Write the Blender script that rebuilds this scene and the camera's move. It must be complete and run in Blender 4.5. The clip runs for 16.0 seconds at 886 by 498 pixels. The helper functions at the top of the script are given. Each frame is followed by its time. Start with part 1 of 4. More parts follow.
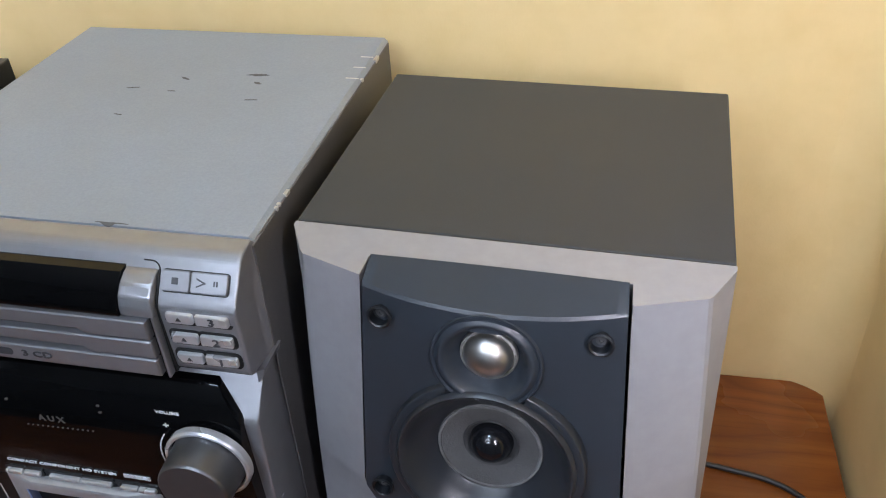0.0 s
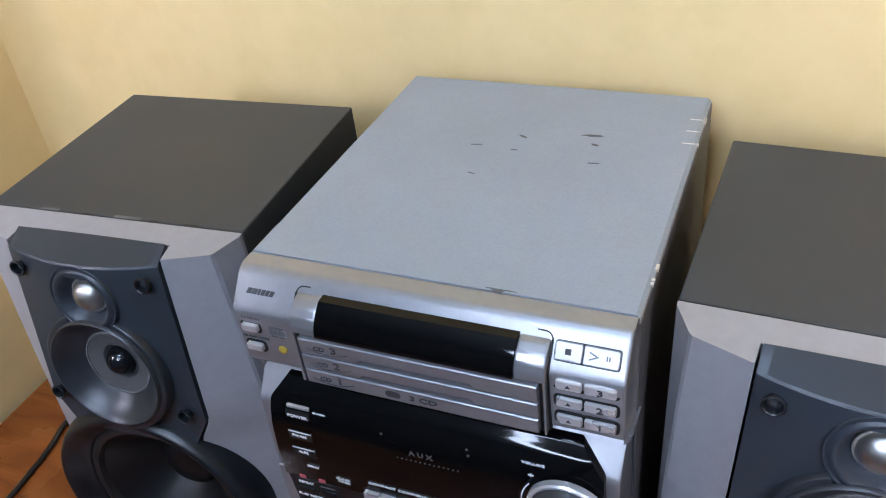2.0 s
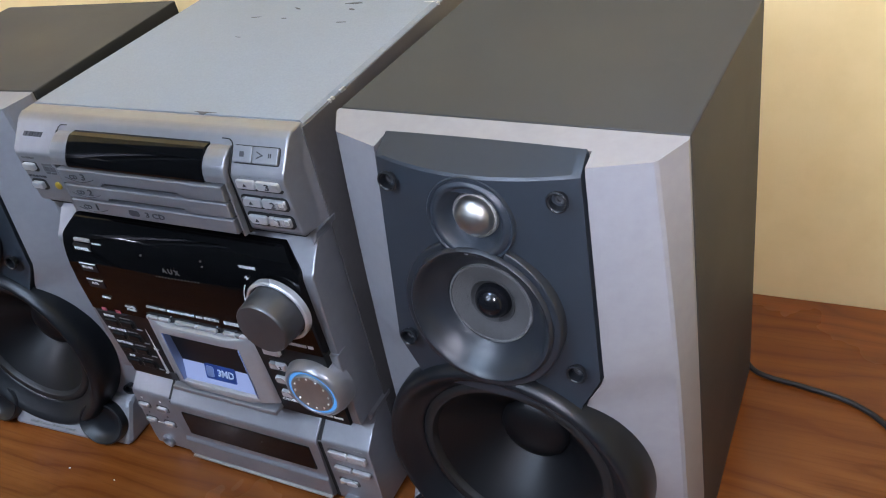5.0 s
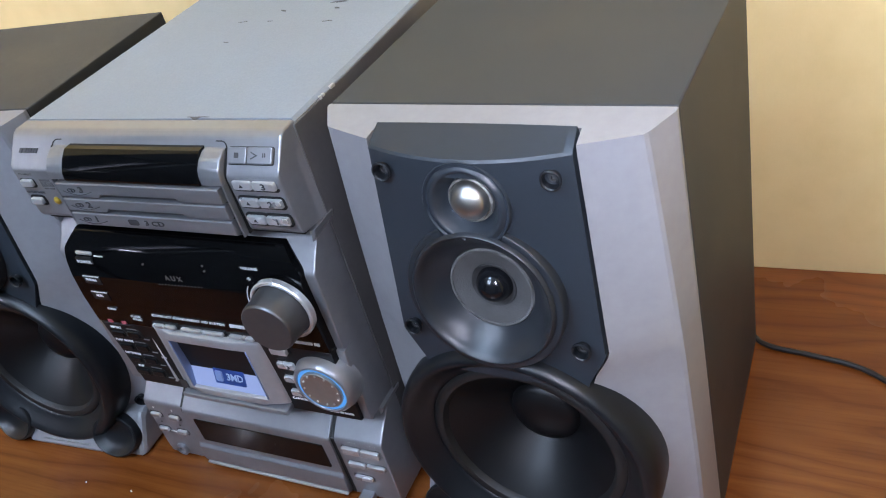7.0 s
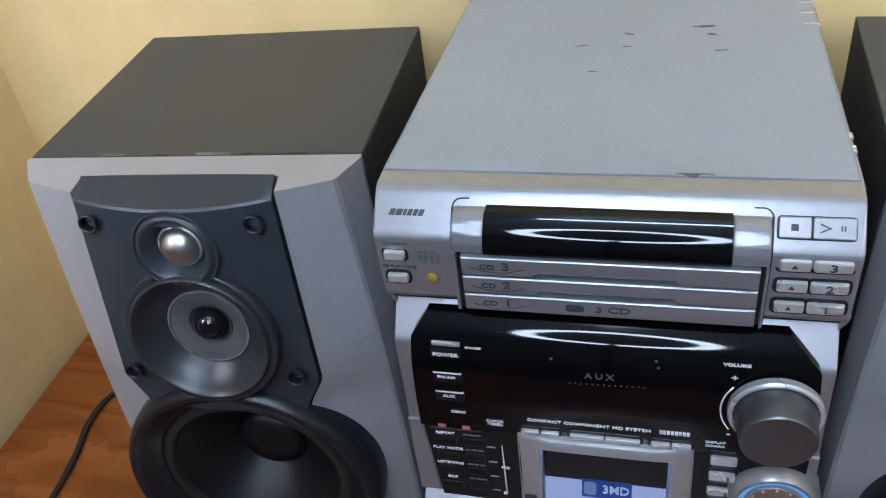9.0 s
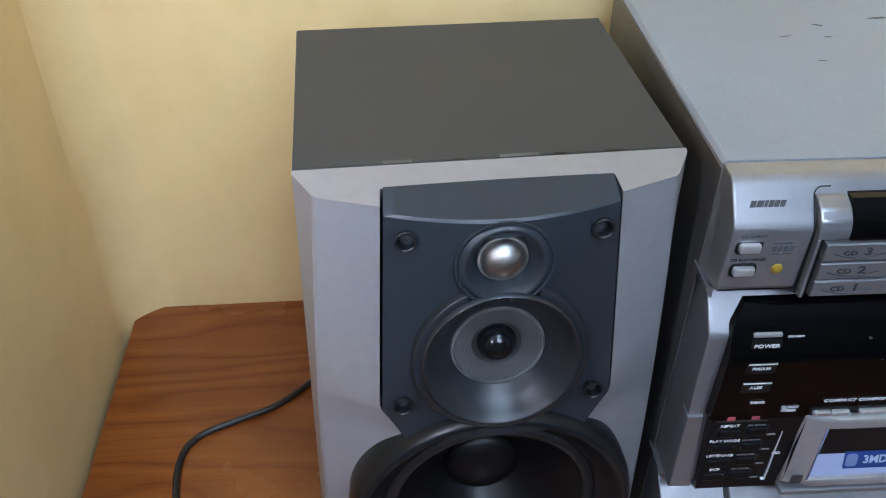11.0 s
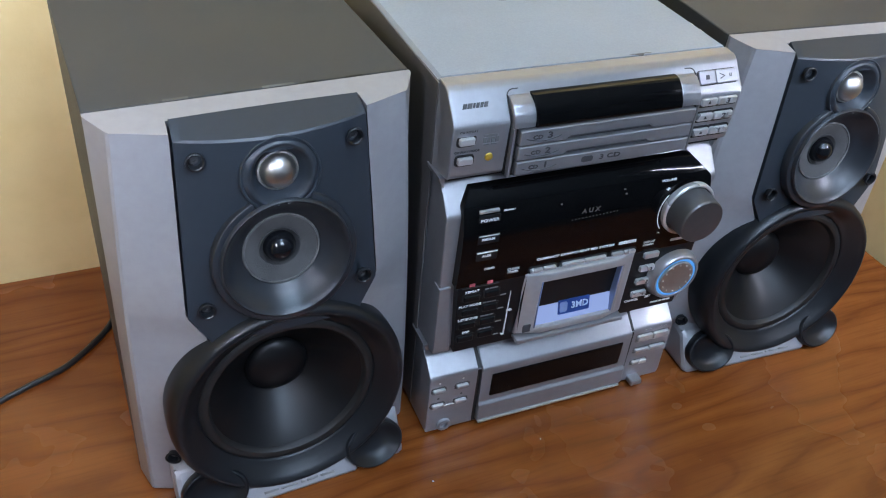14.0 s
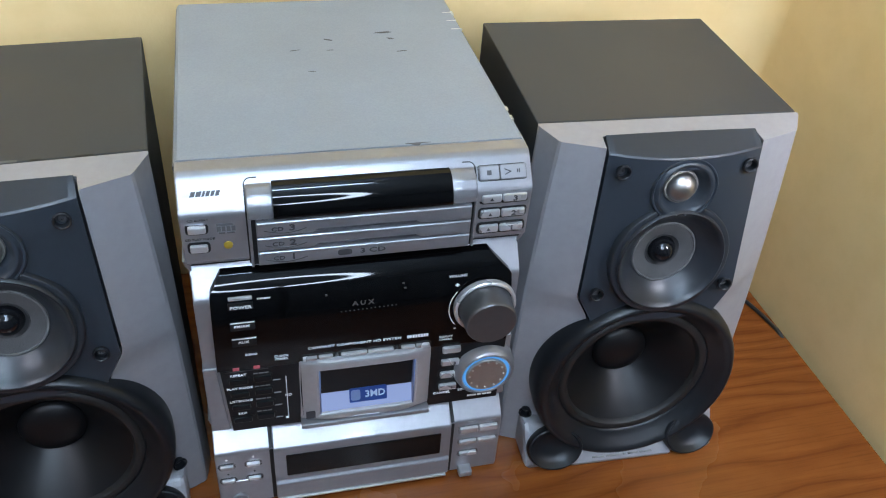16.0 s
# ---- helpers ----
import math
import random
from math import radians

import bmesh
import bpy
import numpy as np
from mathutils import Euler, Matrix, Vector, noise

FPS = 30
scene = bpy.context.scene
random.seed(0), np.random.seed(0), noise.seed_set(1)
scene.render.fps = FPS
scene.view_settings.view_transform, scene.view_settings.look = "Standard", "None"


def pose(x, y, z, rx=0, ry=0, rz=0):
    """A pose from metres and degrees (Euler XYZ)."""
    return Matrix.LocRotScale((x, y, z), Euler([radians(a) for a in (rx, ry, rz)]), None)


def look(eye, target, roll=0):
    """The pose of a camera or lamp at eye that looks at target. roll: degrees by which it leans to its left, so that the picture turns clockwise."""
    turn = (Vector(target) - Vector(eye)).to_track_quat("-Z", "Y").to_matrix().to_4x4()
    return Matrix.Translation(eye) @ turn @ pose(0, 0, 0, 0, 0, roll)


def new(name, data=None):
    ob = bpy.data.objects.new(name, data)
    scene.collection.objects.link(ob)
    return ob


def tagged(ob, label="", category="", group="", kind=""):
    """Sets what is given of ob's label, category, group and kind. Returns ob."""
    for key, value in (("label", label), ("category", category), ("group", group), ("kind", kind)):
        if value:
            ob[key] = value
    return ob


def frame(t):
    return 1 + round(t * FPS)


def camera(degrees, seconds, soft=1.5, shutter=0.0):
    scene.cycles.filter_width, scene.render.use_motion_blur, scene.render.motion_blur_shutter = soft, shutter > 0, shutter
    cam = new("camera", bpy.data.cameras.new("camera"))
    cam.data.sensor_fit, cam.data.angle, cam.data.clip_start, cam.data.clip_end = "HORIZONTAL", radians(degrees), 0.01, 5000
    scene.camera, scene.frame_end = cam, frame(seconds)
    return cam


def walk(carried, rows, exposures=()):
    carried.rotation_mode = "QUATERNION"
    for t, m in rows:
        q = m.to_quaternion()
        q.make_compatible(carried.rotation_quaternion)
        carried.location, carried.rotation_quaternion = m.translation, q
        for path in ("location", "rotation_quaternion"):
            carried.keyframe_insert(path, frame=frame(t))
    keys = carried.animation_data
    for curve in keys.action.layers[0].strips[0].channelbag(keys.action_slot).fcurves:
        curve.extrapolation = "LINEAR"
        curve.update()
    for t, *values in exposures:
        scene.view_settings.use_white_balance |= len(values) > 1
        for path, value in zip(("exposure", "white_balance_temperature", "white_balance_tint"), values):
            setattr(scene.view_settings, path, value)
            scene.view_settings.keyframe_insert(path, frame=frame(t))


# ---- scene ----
cam = camera(55.0, 16.0, 1.1)
PATH = [
    (0, (0.317, -0.281, 0.575), (-0.141, 1.278, -0.591), -3.3),
    (0.5, (0.336, -0.295, 0.605), (-0.288, 1.204, -0.564), -4.1),
    (1, (0.331, -0.305, 0.625), (-0.395, 1.145, -0.545), -4.6),
    (1.5, (0.281, -0.309, 0.632), (-0.499, 1.122, -0.526), -5.8),
    (2, (0.204, -0.316, 0.64), (-0.584, 1.107, -0.524), -7.4),
    (2.5, (0.215, -0.324, 0.634), (-0.549, 1.104, -0.541), -7.8),
    (3, (0.295, -0.327, 0.626), (-0.441, 1.114, -0.549), -6.9),
    (3.5, (0.36, -0.329, 0.611), (-0.375, 1.107, -0.572), -7.0),
    (4, (0.408, -0.327, 0.59), (-0.399, 1.076, -0.584), -9.0),
    (4.5, (0.45, -0.316, 0.567), (-0.492, 1.019, -0.585), -12.2),
    (4.7, (0.462, -0.319, 0.562), (-0.49, 1.015, -0.585), -12.3),
    (6.8, (0.468, -0.333, 0.547), (-0.495, 1.001, -0.589), -16.2),
    (7, (0.469, -0.33, 0.551), (-0.493, 1.002, -0.589), -16.3),
    (7.5, (0.445, -0.329, 0.567), (-0.516, 1.004, -0.573), -16.3),
    (8, (0.365, -0.322, 0.576), (-0.55, 1.029, -0.581), -15.0),
    (8.5, (0.186, -0.338, 0.584), (-0.507, 1.109, -0.611), -9.8),
    (9, (0.046, -0.356, 0.581), (-0.508, 1.147, -0.617), -8.1),
    (9.5, (-0.034, -0.362, 0.59), (-0.537, 1.164, -0.601), -7.7),
    (10, (-0.092, -0.369, 0.592), (-0.561, 1.163, -0.606), -7.3),
    (10.2, (-0.128, -0.369, 0.591), (-0.541, 1.173, -0.614), -6.1),
    (12.3, (-0.425, -0.398, 0.565), (0.267, 1.041, -0.639), 8.2),
    (12.5, (-0.419, -0.406, 0.567), (0.286, 1.026, -0.639), 8.3),
    (13, (-0.393, -0.433, 0.571), (0.316, 0.991, -0.642), 7.7),
    (13.5, (-0.369, -0.469, 0.583), (0.325, 0.961, -0.632), 7.3),
    (14, (-0.325, -0.483, 0.603), (0.309, 0.968, -0.618), 6.2),
    (14.5, (-0.244, -0.49, 0.652), (0.224, 1.007, -0.588), 3.1),
    (15, (-0.169, -0.498, 0.664), (0.247, 1.015, -0.575), 3.3),
    (15.5, (-0.109, -0.497, 0.666), (0.311, 1.015, -0.574), 4.5),
    (16, (-0.053, -0.486, 0.656), (0.314, 1.038, -0.586), 4.7),
]
EXPOSURES = [(0.0, -0.15, 7300, 25), (0.8, -0.1, 6900, 26), (2.0, -0.05, 6700, 26), (3.0, -0.05, 6700, 25), (4.2, 0.0, 6750, 25), (7.0, 0.18, 6650, 24), (8.0, 0.08, 6500, 23), (9.0, -0.05, 6900, 22), (10.0, -0.22, 6800, 21), (12.5, 0.14, 6550, 23), (13.5, 0.18, 6600, 22), (14.5, 0.02, 6500, 20), (15.0, -0.06, 6600, 20), (16.0, 0.05, 6850, 19)]
walk(cam, [(t, look(eye, target, roll)) for t, eye, target, roll in PATH], EXPOSURES)

# ---- light ----
world = bpy.data.worlds.new("world")
scene.world = world
world.use_nodes = True
world.node_tree.nodes["Background"].inputs[0].default_value = (0.5, 0.55, 0.6, 1)
world.node_tree.nodes["Background"].inputs[1].default_value = 0.03
LAMP_AT, LAMP_POWER = (-0.02, -0.58, 1.60), 135.0
RING_AT, RING_POWER = (0.00, -0.78, 0.98), 66.0
# added fill tubes: place, power and the hood's open headings
FILL_LAMPS = ((0.505, -0.375, 0.62, 272.0, 72, 128), (-0.525, -0.43, 0.62, 235.0, 56, 100))


# ---- materials ----
def nodes_of(name):
    m = bpy.data.materials.new(name)
    m.use_nodes = True
    nt = m.node_tree
    return m, nt, nt.nodes["Principled BSDF"]


def set_in(b, **kw):
    for k, v in kw.items():
        b.inputs[k.replace("_", " ")].default_value = (*v, 1) if isinstance(v, tuple) and len(v) == 3 else v


def noise_node(nt, scale, detail=3, stretch=(1, 1, 1), rough=0.6):
    co = nt.nodes.new("ShaderNodeTexCoord")
    mp = nt.nodes.new("ShaderNodeMapping")
    mp.inputs["Scale"].default_value = stretch
    n = nt.nodes.new("ShaderNodeTexNoise")
    n.inputs["Scale"].default_value, n.inputs["Detail"].default_value, n.inputs["Roughness"].default_value = scale, detail, rough
    nt.links.new(co.outputs["Object"], mp.inputs["Vector"])
    nt.links.new(mp.outputs["Vector"], n.inputs["Vector"])
    return n


def ramp(nt, src, stops):
    r = nt.nodes.new("ShaderNodeValToRGB")
    el = r.color_ramp.elements
    while len(el) < len(stops):
        el.new(0.5)
    for e, (p, c) in zip(el, stops):
        e.position, e.color = p, (*c, 1) if len(c) == 3 else c
    nt.links.new(src, r.inputs[0])
    return r


def mix(nt, fac, a, b, kind="MIX"):
    m = nt.nodes.new("ShaderNodeMix")
    m.data_type, m.blend_type = "RGBA", kind
    for i, v in ((0, fac), (6, a), (7, b)):
        if hasattr(v, "links") or hasattr(v, "is_linked"):
            nt.links.new(v, m.inputs[i])
        else:
            m.inputs[i].default_value = v if i == 0 else (*v, 1)
    return m.outputs[2]


def bump(nt, b, src, strength, dist):
    n = nt.nodes.new("ShaderNodeBump")
    n.inputs["Strength"].default_value, n.inputs["Distance"].default_value = strength, dist
    nt.links.new(src, n.inputs["Height"])
    nt.links.new(n.outputs["Normal"], b.inputs["Normal"])


def plain(name, colour, rough, metal=0.0, vary=0.12, scale=60.0, grain=0.0, grain_scale=1500.0, coat=0.0, spec=0.5):
    """A surface of one paint with uneven tone at two scales, uneven gloss and a fine grain."""
    m, nt, b = nodes_of(name)
    set_in(b, Base_Color=colour, Roughness=rough, Metallic=metal)
    b.inputs["Coat Weight"].default_value, b.inputs["Specular IOR Level"].default_value = coat, spec
    n1, n2 = noise_node(nt, scale * 0.15, 4), noise_node(nt, scale * 4, 2)
    lo, hi = tuple(c * (1 - vary) for c in colour), tuple(min(1, c * (1 + vary)) for c in colour)
    c1 = ramp(nt, n1.outputs[0], [(0.3, lo), (0.7, hi)])
    c2 = ramp(nt, n2.outputs[0], [(0.3, (0.93, 0.93, 0.93)), (0.7, (1, 1, 1))])
    nt.links.new(mix(nt, 1.0, c1.outputs[0], c2.outputs[0], "MULTIPLY"), b.inputs["Base Color"])
    r = ramp(nt, n1.outputs[0], [(0.3, (rough * 0.88,) * 3), (0.7, (min(1, rough * 1.12),) * 3)])
    nt.links.new(r.outputs[0], b.inputs["Roughness"])
    if grain:
        g = noise_node(nt, grain_scale, 2)
        bump(nt, b, g.outputs[0], grain, 0.0004)
    return m


def glow(name, colour, strength):
    m, nt, b = nodes_of(name)
    set_in(b, Base_Color=(0.02, 0.02, 0.02), Emission_Color=colour, Emission_Strength=strength)
    return m


def wood(name):
    """Orange-brown veneer under varnish, the grain along x."""
    m, nt, b = nodes_of(name)
    warp = noise_node(nt, 2.2, 3, (0.5, 2.4, 1))
    co = nt.nodes.new("ShaderNodeTexCoord")
    add = nt.nodes.new("ShaderNodeVectorMath")
    add.operation = "MULTIPLY_ADD"
    nt.links.new(warp.outputs["Color"], add.inputs[0])
    add.inputs[1].default_value = (0.05, 0.32, 0)
    nt.links.new(co.outputs["Object"], add.inputs[2])
    w = nt.nodes.new("ShaderNodeTexWave")
    w.wave_type, w.bands_direction, w.wave_profile = "BANDS", "Y", "SIN"
    for k, v in (("Scale", 11.0), ("Distortion", 3.5), ("Detail", 4.0), ("Detail Scale", 1.3), ("Detail Roughness", 0.6)):
        w.inputs[k].default_value = v
    mp = nt.nodes.new("ShaderNodeMapping")
    mp.inputs["Scale"].default_value = (0.28, 1, 1)
    nt.links.new(add.outputs[0], mp.inputs["Vector"])
    nt.links.new(mp.outputs["Vector"], w.inputs["Vector"])
    fibre = noise_node(nt, 330, 4, (0.035, 1, 1), 0.7)
    blotch = noise_node(nt, 5, 4)
    c1 = ramp(nt, w.outputs["Color"], [(0.0, (0.180, 0.046, 0.0095)), (0.07, (0.212, 0.058, 0.012)), (0.5, (0.232, 0.066, 0.0138)), (1.0, (0.258, 0.077, 0.0168))])
    c2 = ramp(nt, fibre.outputs[0], [(0.28, (0.80, 0.76, 0.72)), (0.52, (1, 1, 1))])
    c3 = ramp(nt, blotch.outputs[0], [(0.3, (0.74, 0.70, 0.66)), (0.7, (1, 1, 1))])
    c = mix(nt, 1.0, mix(nt, 1.0, c1.outputs[0], c2.outputs[0], "MULTIPLY"), c3.outputs[0], "MULTIPLY")
    nt.links.new(c, b.inputs["Base Color"])
    r = ramp(nt, blotch.outputs[0], [(0.3, (0.20,) * 3), (0.7, (0.30,) * 3)])
    nt.links.new(r.outputs[0], b.inputs["Roughness"])
    b.inputs["Coat Weight"].default_value, b.inputs["Coat Roughness"].default_value = 0.2, 0.10
    b.inputs["Specular IOR Level"].default_value = 0.35
    bump(nt, b, fibre.outputs[0], 0.10, 0.0004)
    return m


def wall_paint(name, colour):
    m, nt, b = nodes_of(name)
    big, mid, fine = noise_node(nt, 3.0, 4), noise_node(nt, 26, 3), noise_node(nt, 420, 3)
    c1 = ramp(nt, big.outputs[0], [(0.3, tuple(c * 0.92 for c in colour)), (0.7, colour)])
    c2 = ramp(nt, mid.outputs[0], [(0.28, (0.95, 0.94, 0.90)), (0.6, (1, 1, 1))])
    nt.links.new(mix(nt, 1.0, c1.outputs[0], c2.outputs[0], "MULTIPLY"), b.inputs["Base Color"])
    set_in(b, Roughness=0.5)
    height = mix(nt, 0.35, mid.outputs[0], fine.outputs[0])
    bump(nt, b, height, 0.25, 0.002)
    return m


def lid_paint(name):
    """Pale silver-blue enamel on sheet metal, dusty, with dark scuffs."""
    m, nt, b = nodes_of(name)
    big, fine = noise_node(nt, 14, 5), noise_node(nt, 700, 2)
    c1 = ramp(nt, big.outputs[0], [(0.3, (0.282, 0.325, 0.370)), (0.7, (0.318, 0.365, 0.415))])
    c2 = ramp(nt, fine.outputs[0], [(0.3, (0.9, 0.9, 0.9)), (0.7, (1, 1, 1))])
    nt.links.new(mix(nt, 1.0, c1.outputs[0], c2.outputs[0], "MULTIPLY"), b.inputs["Base Color"])
    set_in(b, Metallic=0.1)
    r = ramp(nt, big.outputs[0], [(0.3, (0.46,) * 3), (0.7, (0.58,) * 3)])
    nt.links.new(r.outputs[0], b.inputs["Roughness"])
    bump(nt, b, fine.outputs[0], 0.12, 0.0003)
    return m


SILVER = plain("silver_plastic", (0.325, 0.325, 0.340), 0.34, 0.56, 0.05, 30, 0.08, 2500, coat=0.12, spec=0.8)
SILVER_SOFT = plain("silver_paint_matt", (0.330, 0.325, 0.338), 0.40, 0.25, 0.05, 30, 0.08, 2500)
PALE_SILVER = plain("pale_silver_plastic", (0.52, 0.52, 0.53), 0.30, 0.5, 0.04, 40)
CHROME = plain("bright_silver", (0.74, 0.74, 0.75), 0.27, 0.62, 0.05, 40)
LID = lid_paint("lid_paint")
SIDE = plain("grey_side_panel", (0.155, 0.147, 0.148), 0.45, 0.25, 0.15, 60, 0.1, 1200)
DRIVER = plain("black_grey_plastic", (0.018, 0.0215, 0.0265), 0.36, 0.0, 0.1, 50, 0.1, 2200)
VINYL = plain("dark_grey_vinyl", (0.0315, 0.0365, 0.0425), 0.5, 0.0, 0.12, 40, 0.35, 1400)
BAFFLE = plain("slate_grey_plastic", (0.0245, 0.0315, 0.040), 0.36, 0.0, 0.10, 50, 0.10, 2200, spec=0.5)
BLACK = plain("black_satin_plastic", (0.0085, 0.010, 0.0122), 0.36, 0.0, 0.15, 50, spec=0.4)
# black cone, its base darkened further for the shade deep in the woofer
CONE = plain("black_cone", (0.0050, 0.0052, 0.0060), 0.42, 0.0, 0.2, 60, spec=0.35)
CAP = plain("glossy_black_cap", (0.006, 0.0065, 0.008), 0.16, 0.0, 0.1, 50)
EDGE = plain("speckled_foam_edge", (0.10, 0.10, 0.10), 0.8, 0.0, 0.5, 500, 1.0, 1100)
RUBBER = plain("black_rubber", (0.012, 0.012, 0.012), 0.5, 0.0, 0.2, 60)
PAPER = plain("grey_paper_cone", (0.062, 0.061, 0.061), 0.85, 0.0, 0.3, 260, 0.8, 900)
PAPER_DARK = plain("dark_grey_paper", (0.030, 0.030, 0.031), 0.7, 0.0, 0.2, 260, 0.5, 900)
GLASS_BLACK = plain("smoked_window", (0.003, 0.003, 0.0033), 0.05, 0.0, 0.1, 30, spec=0.22)
PANEL = plain("charcoal_panel", (0.006, 0.0075, 0.009), 0.36, 0.0, 0.1, 40, spec=0.3)
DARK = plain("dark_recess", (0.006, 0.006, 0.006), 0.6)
DOME = plain("metal_dome", (0.55, 0.53, 0.50), 0.40, 1.0, 0.05, 60)
MESHRING = plain("perforated_ring", (0.4, 0.38, 0.35), 0.5, 0.8, 0.4, 900, 1.0, 1600)
GOLD = plain("gold_lamp", (0.55, 0.36, 0.05), 0.3, 0.3)
PRINT = plain("white_print", (0.92, 0.93, 0.93), 0.6)
PRINT_DARK = plain("grey_print", (0.055, 0.055, 0.06), 0.6)
PRINT_MID = plain("faded_print", (0.13, 0.13, 0.135), 0.6)
PRINT_GREY = plain("mid_grey_print", (0.22, 0.22, 0.22), 0.6)
DUST = plain("pale_dust", (0.13, 0.13, 0.125), 0.9, 0, 0.4, 200)
PRINT_RED = plain("red_print", (0.65, 0.12, 0.14), 0.6)
JOG = plain("warm_silver_dial", (0.44, 0.40, 0.36), 0.34, 0.75, 0.05, 40)
KNOB = plain("dark_silver_knob", (0.15, 0.15, 0.155), 0.36, 0.75, 0.05, 40)
SCUFF = plain("dark_scuff", (0.095, 0.097, 0.10), 0.7, 0.0, 0.3, 300)
BARE = plain("bare_metal", (0.7, 0.7, 0.68), 0.3, 0.7)
BLUE_GLOW = glow("blue_lamp", (0.08, 0.42, 1.0), 0.7)
LCD_INK = plain("display_ink", (0.6, 0.72, 0.9), 0.5)
LCD_PLATE = plain("blue_plate", (0.02, 0.07, 0.28), 0.4)
LCD_BACK = plain("pale_blue_recess", (0.22, 0.30, 0.52), 0.4)
LCD_GLOW = glow("blue_backlight", (0.36, 0.54, 1.0), 0.62)
DISC_BLUE = plain("dark_blue_plastic", (0.014, 0.028, 0.075), 0.2)
VFD = glow("display_segments", (0.55, 0.62, 0.68), 0.07)
CABLE = plain("black_cable", (0.014, 0.013, 0.013), 0.42)
WOOD = wood("desk_veneer")
WALL = wall_paint("yellow_wall_paint", (0.83, 0.61, 0.30))
# ceiling white with the blue of cool light put into its colour
CEIL = wall_paint("cool_tinted_white_paint", (0.68, 0.73, 0.78))
# grey of the unseen walls, kept dark so that little light bounces back
DIM_WALL = wall_paint("dim_grey_paint", (0.20, 0.215, 0.235))
FLOOR = plain("grey_floor", (0.07, 0.06, 0.05), 0.5, 0, 0.2, 20)


# ---- mesh helpers ----
def mesh_of(name, bm, material, smooth=True, sharp=35):
    bmesh.ops.recalc_face_normals(bm, faces=bm.faces)
    areas = sorted(f.calc_area() for f in bm.faces)
    big = 8 * areas[len(areas) // 2]
    for f in bm.faces:
        f.smooth = smooth and f.calc_area() < big
    if smooth:
        for e in bm.edges:
            if len(e.link_faces) == 2 and e.calc_face_angle(0) > radians(sharp):
                e.smooth = False
    me = bpy.data.meshes.new(name)
    bm.to_mesh(me)
    bm.free()
    me.materials.append(material)
    return me


def part(name, bm, material, parent, label="", sharp=35):
    ob = new(name, mesh_of(name, bm, material, True, sharp))
    ob.parent = parent
    return tagged(ob, label=label)


def thing(name, m, label, category, group=""):
    ob = new(name)
    ob.empty_display_size = 0.05
    ob.matrix_world = m
    return tagged(ob, label, category, group)


def setting(name, bm, material, label=""):
    return tagged(new(name, mesh_of(name, bm, material)), label, kind="structure")


def block(x0, x1, y0, y1, z0, z1, bevel=0.0, segments=2, m=None):
    bm = bmesh.new()
    bmesh.ops.create_cube(bm, size=1.0)
    for v in bm.verts:
        v.co = ((x0 + x1) / 2 + v.co.x * (x1 - x0), (y0 + y1) / 2 + v.co.y * (y1 - y0), (z0 + z1) / 2 + v.co.z * (z1 - z0))
    if bevel:
        bmesh.ops.bevel(bm, geom=bm.edges[:], offset=bevel, segments=segments, affect="EDGES", profile=0.5)
    if m is not None:
        bm.transform(m)
    return bm


def prism(points, y0, y1, bevel=0.0, m=None):
    """A plate with the outline points (x, z), from y0 (front) to y1 (back), with its front rim bevelled."""
    bm = bmesh.new()
    front = [bm.verts.new((x, y0, z)) for x, z in points]
    back = [bm.verts.new((x, y1, z)) for x, z in points]
    f = bm.faces.new(front)
    bm.faces.new(back[::-1])
    n = len(points)
    for i in range(n):
        bm.faces.new((front[i], back[i], back[(i + 1) % n], front[(i + 1) % n]))
    if bevel:
        bmesh.ops.bevel(bm, geom=f.edges[:], offset=bevel, segments=2, affect="EDGES", profile=0.5)
    if m is not None:
        bm.transform(m)
    return bm


def sweep(profile, x0, x1, bevel=0.0):
    """A bar along x with the closed cross-section profile (y, z)."""
    bm = bmesh.new()
    a = [bm.verts.new((x0, y, z)) for y, z in profile]
    b = [bm.verts.new((x1, y, z)) for y, z in profile]
    bm.faces.new(a)
    bm.faces.new(b[::-1])
    n = len(profile)
    for i in range(n):
        bm.faces.new((a[i], b[i], b[(i + 1) % n], a[(i + 1) % n]))
    if bevel:
        bmesh.ops.bevel(bm, geom=bm.edges[:], offset=bevel, segments=2, affect="EDGES", profile=0.5)
    return bm


def lathe(profile, m=None, count=56, start=0.0, stop=360.0, flat=1.0):
    """Turns the line of (radius, forward) about the axis that points to -y."""
    bm = bmesh.new()
    whole = stop - start >= 359.9
    n = count if whole else count + 1
    rings = []
    for r, h in profile:
        if r < 1e-6:
            rings.append([bm.verts.new((0, -h, 0))])
            continue
        ring = []
        for i in range(n):
            a = radians(start + (stop - start) * i / count)
            ring.append(bm.verts.new((r * math.sin(a), -h, r * math.cos(a) * flat)))
        rings.append(ring)
    for a, b in zip(rings, rings[1:]):
        for i in range(count):
            j = (i + 1) % n
            if len(a) == 1 and len(b) == 1:
                continue
            if len(a) == 1:
                bm.faces.new((a[0], b[i], b[j]))
            elif len(b) == 1:
                bm.faces.new((a[i], b[0], a[j]))
            else:
                bm.faces.new((a[i], b[i], b[j], a[j]))
    if m is not None:
        bm.transform(m)
    return bm


def merge(*parts):
    bm = bmesh.new()
    for p in parts:
        me = bpy.data.meshes.new("tmp")
        p.to_mesh(me)
        p.free()
        bm.from_mesh(me)
        bpy.data.meshes.remove(me)
    return bm


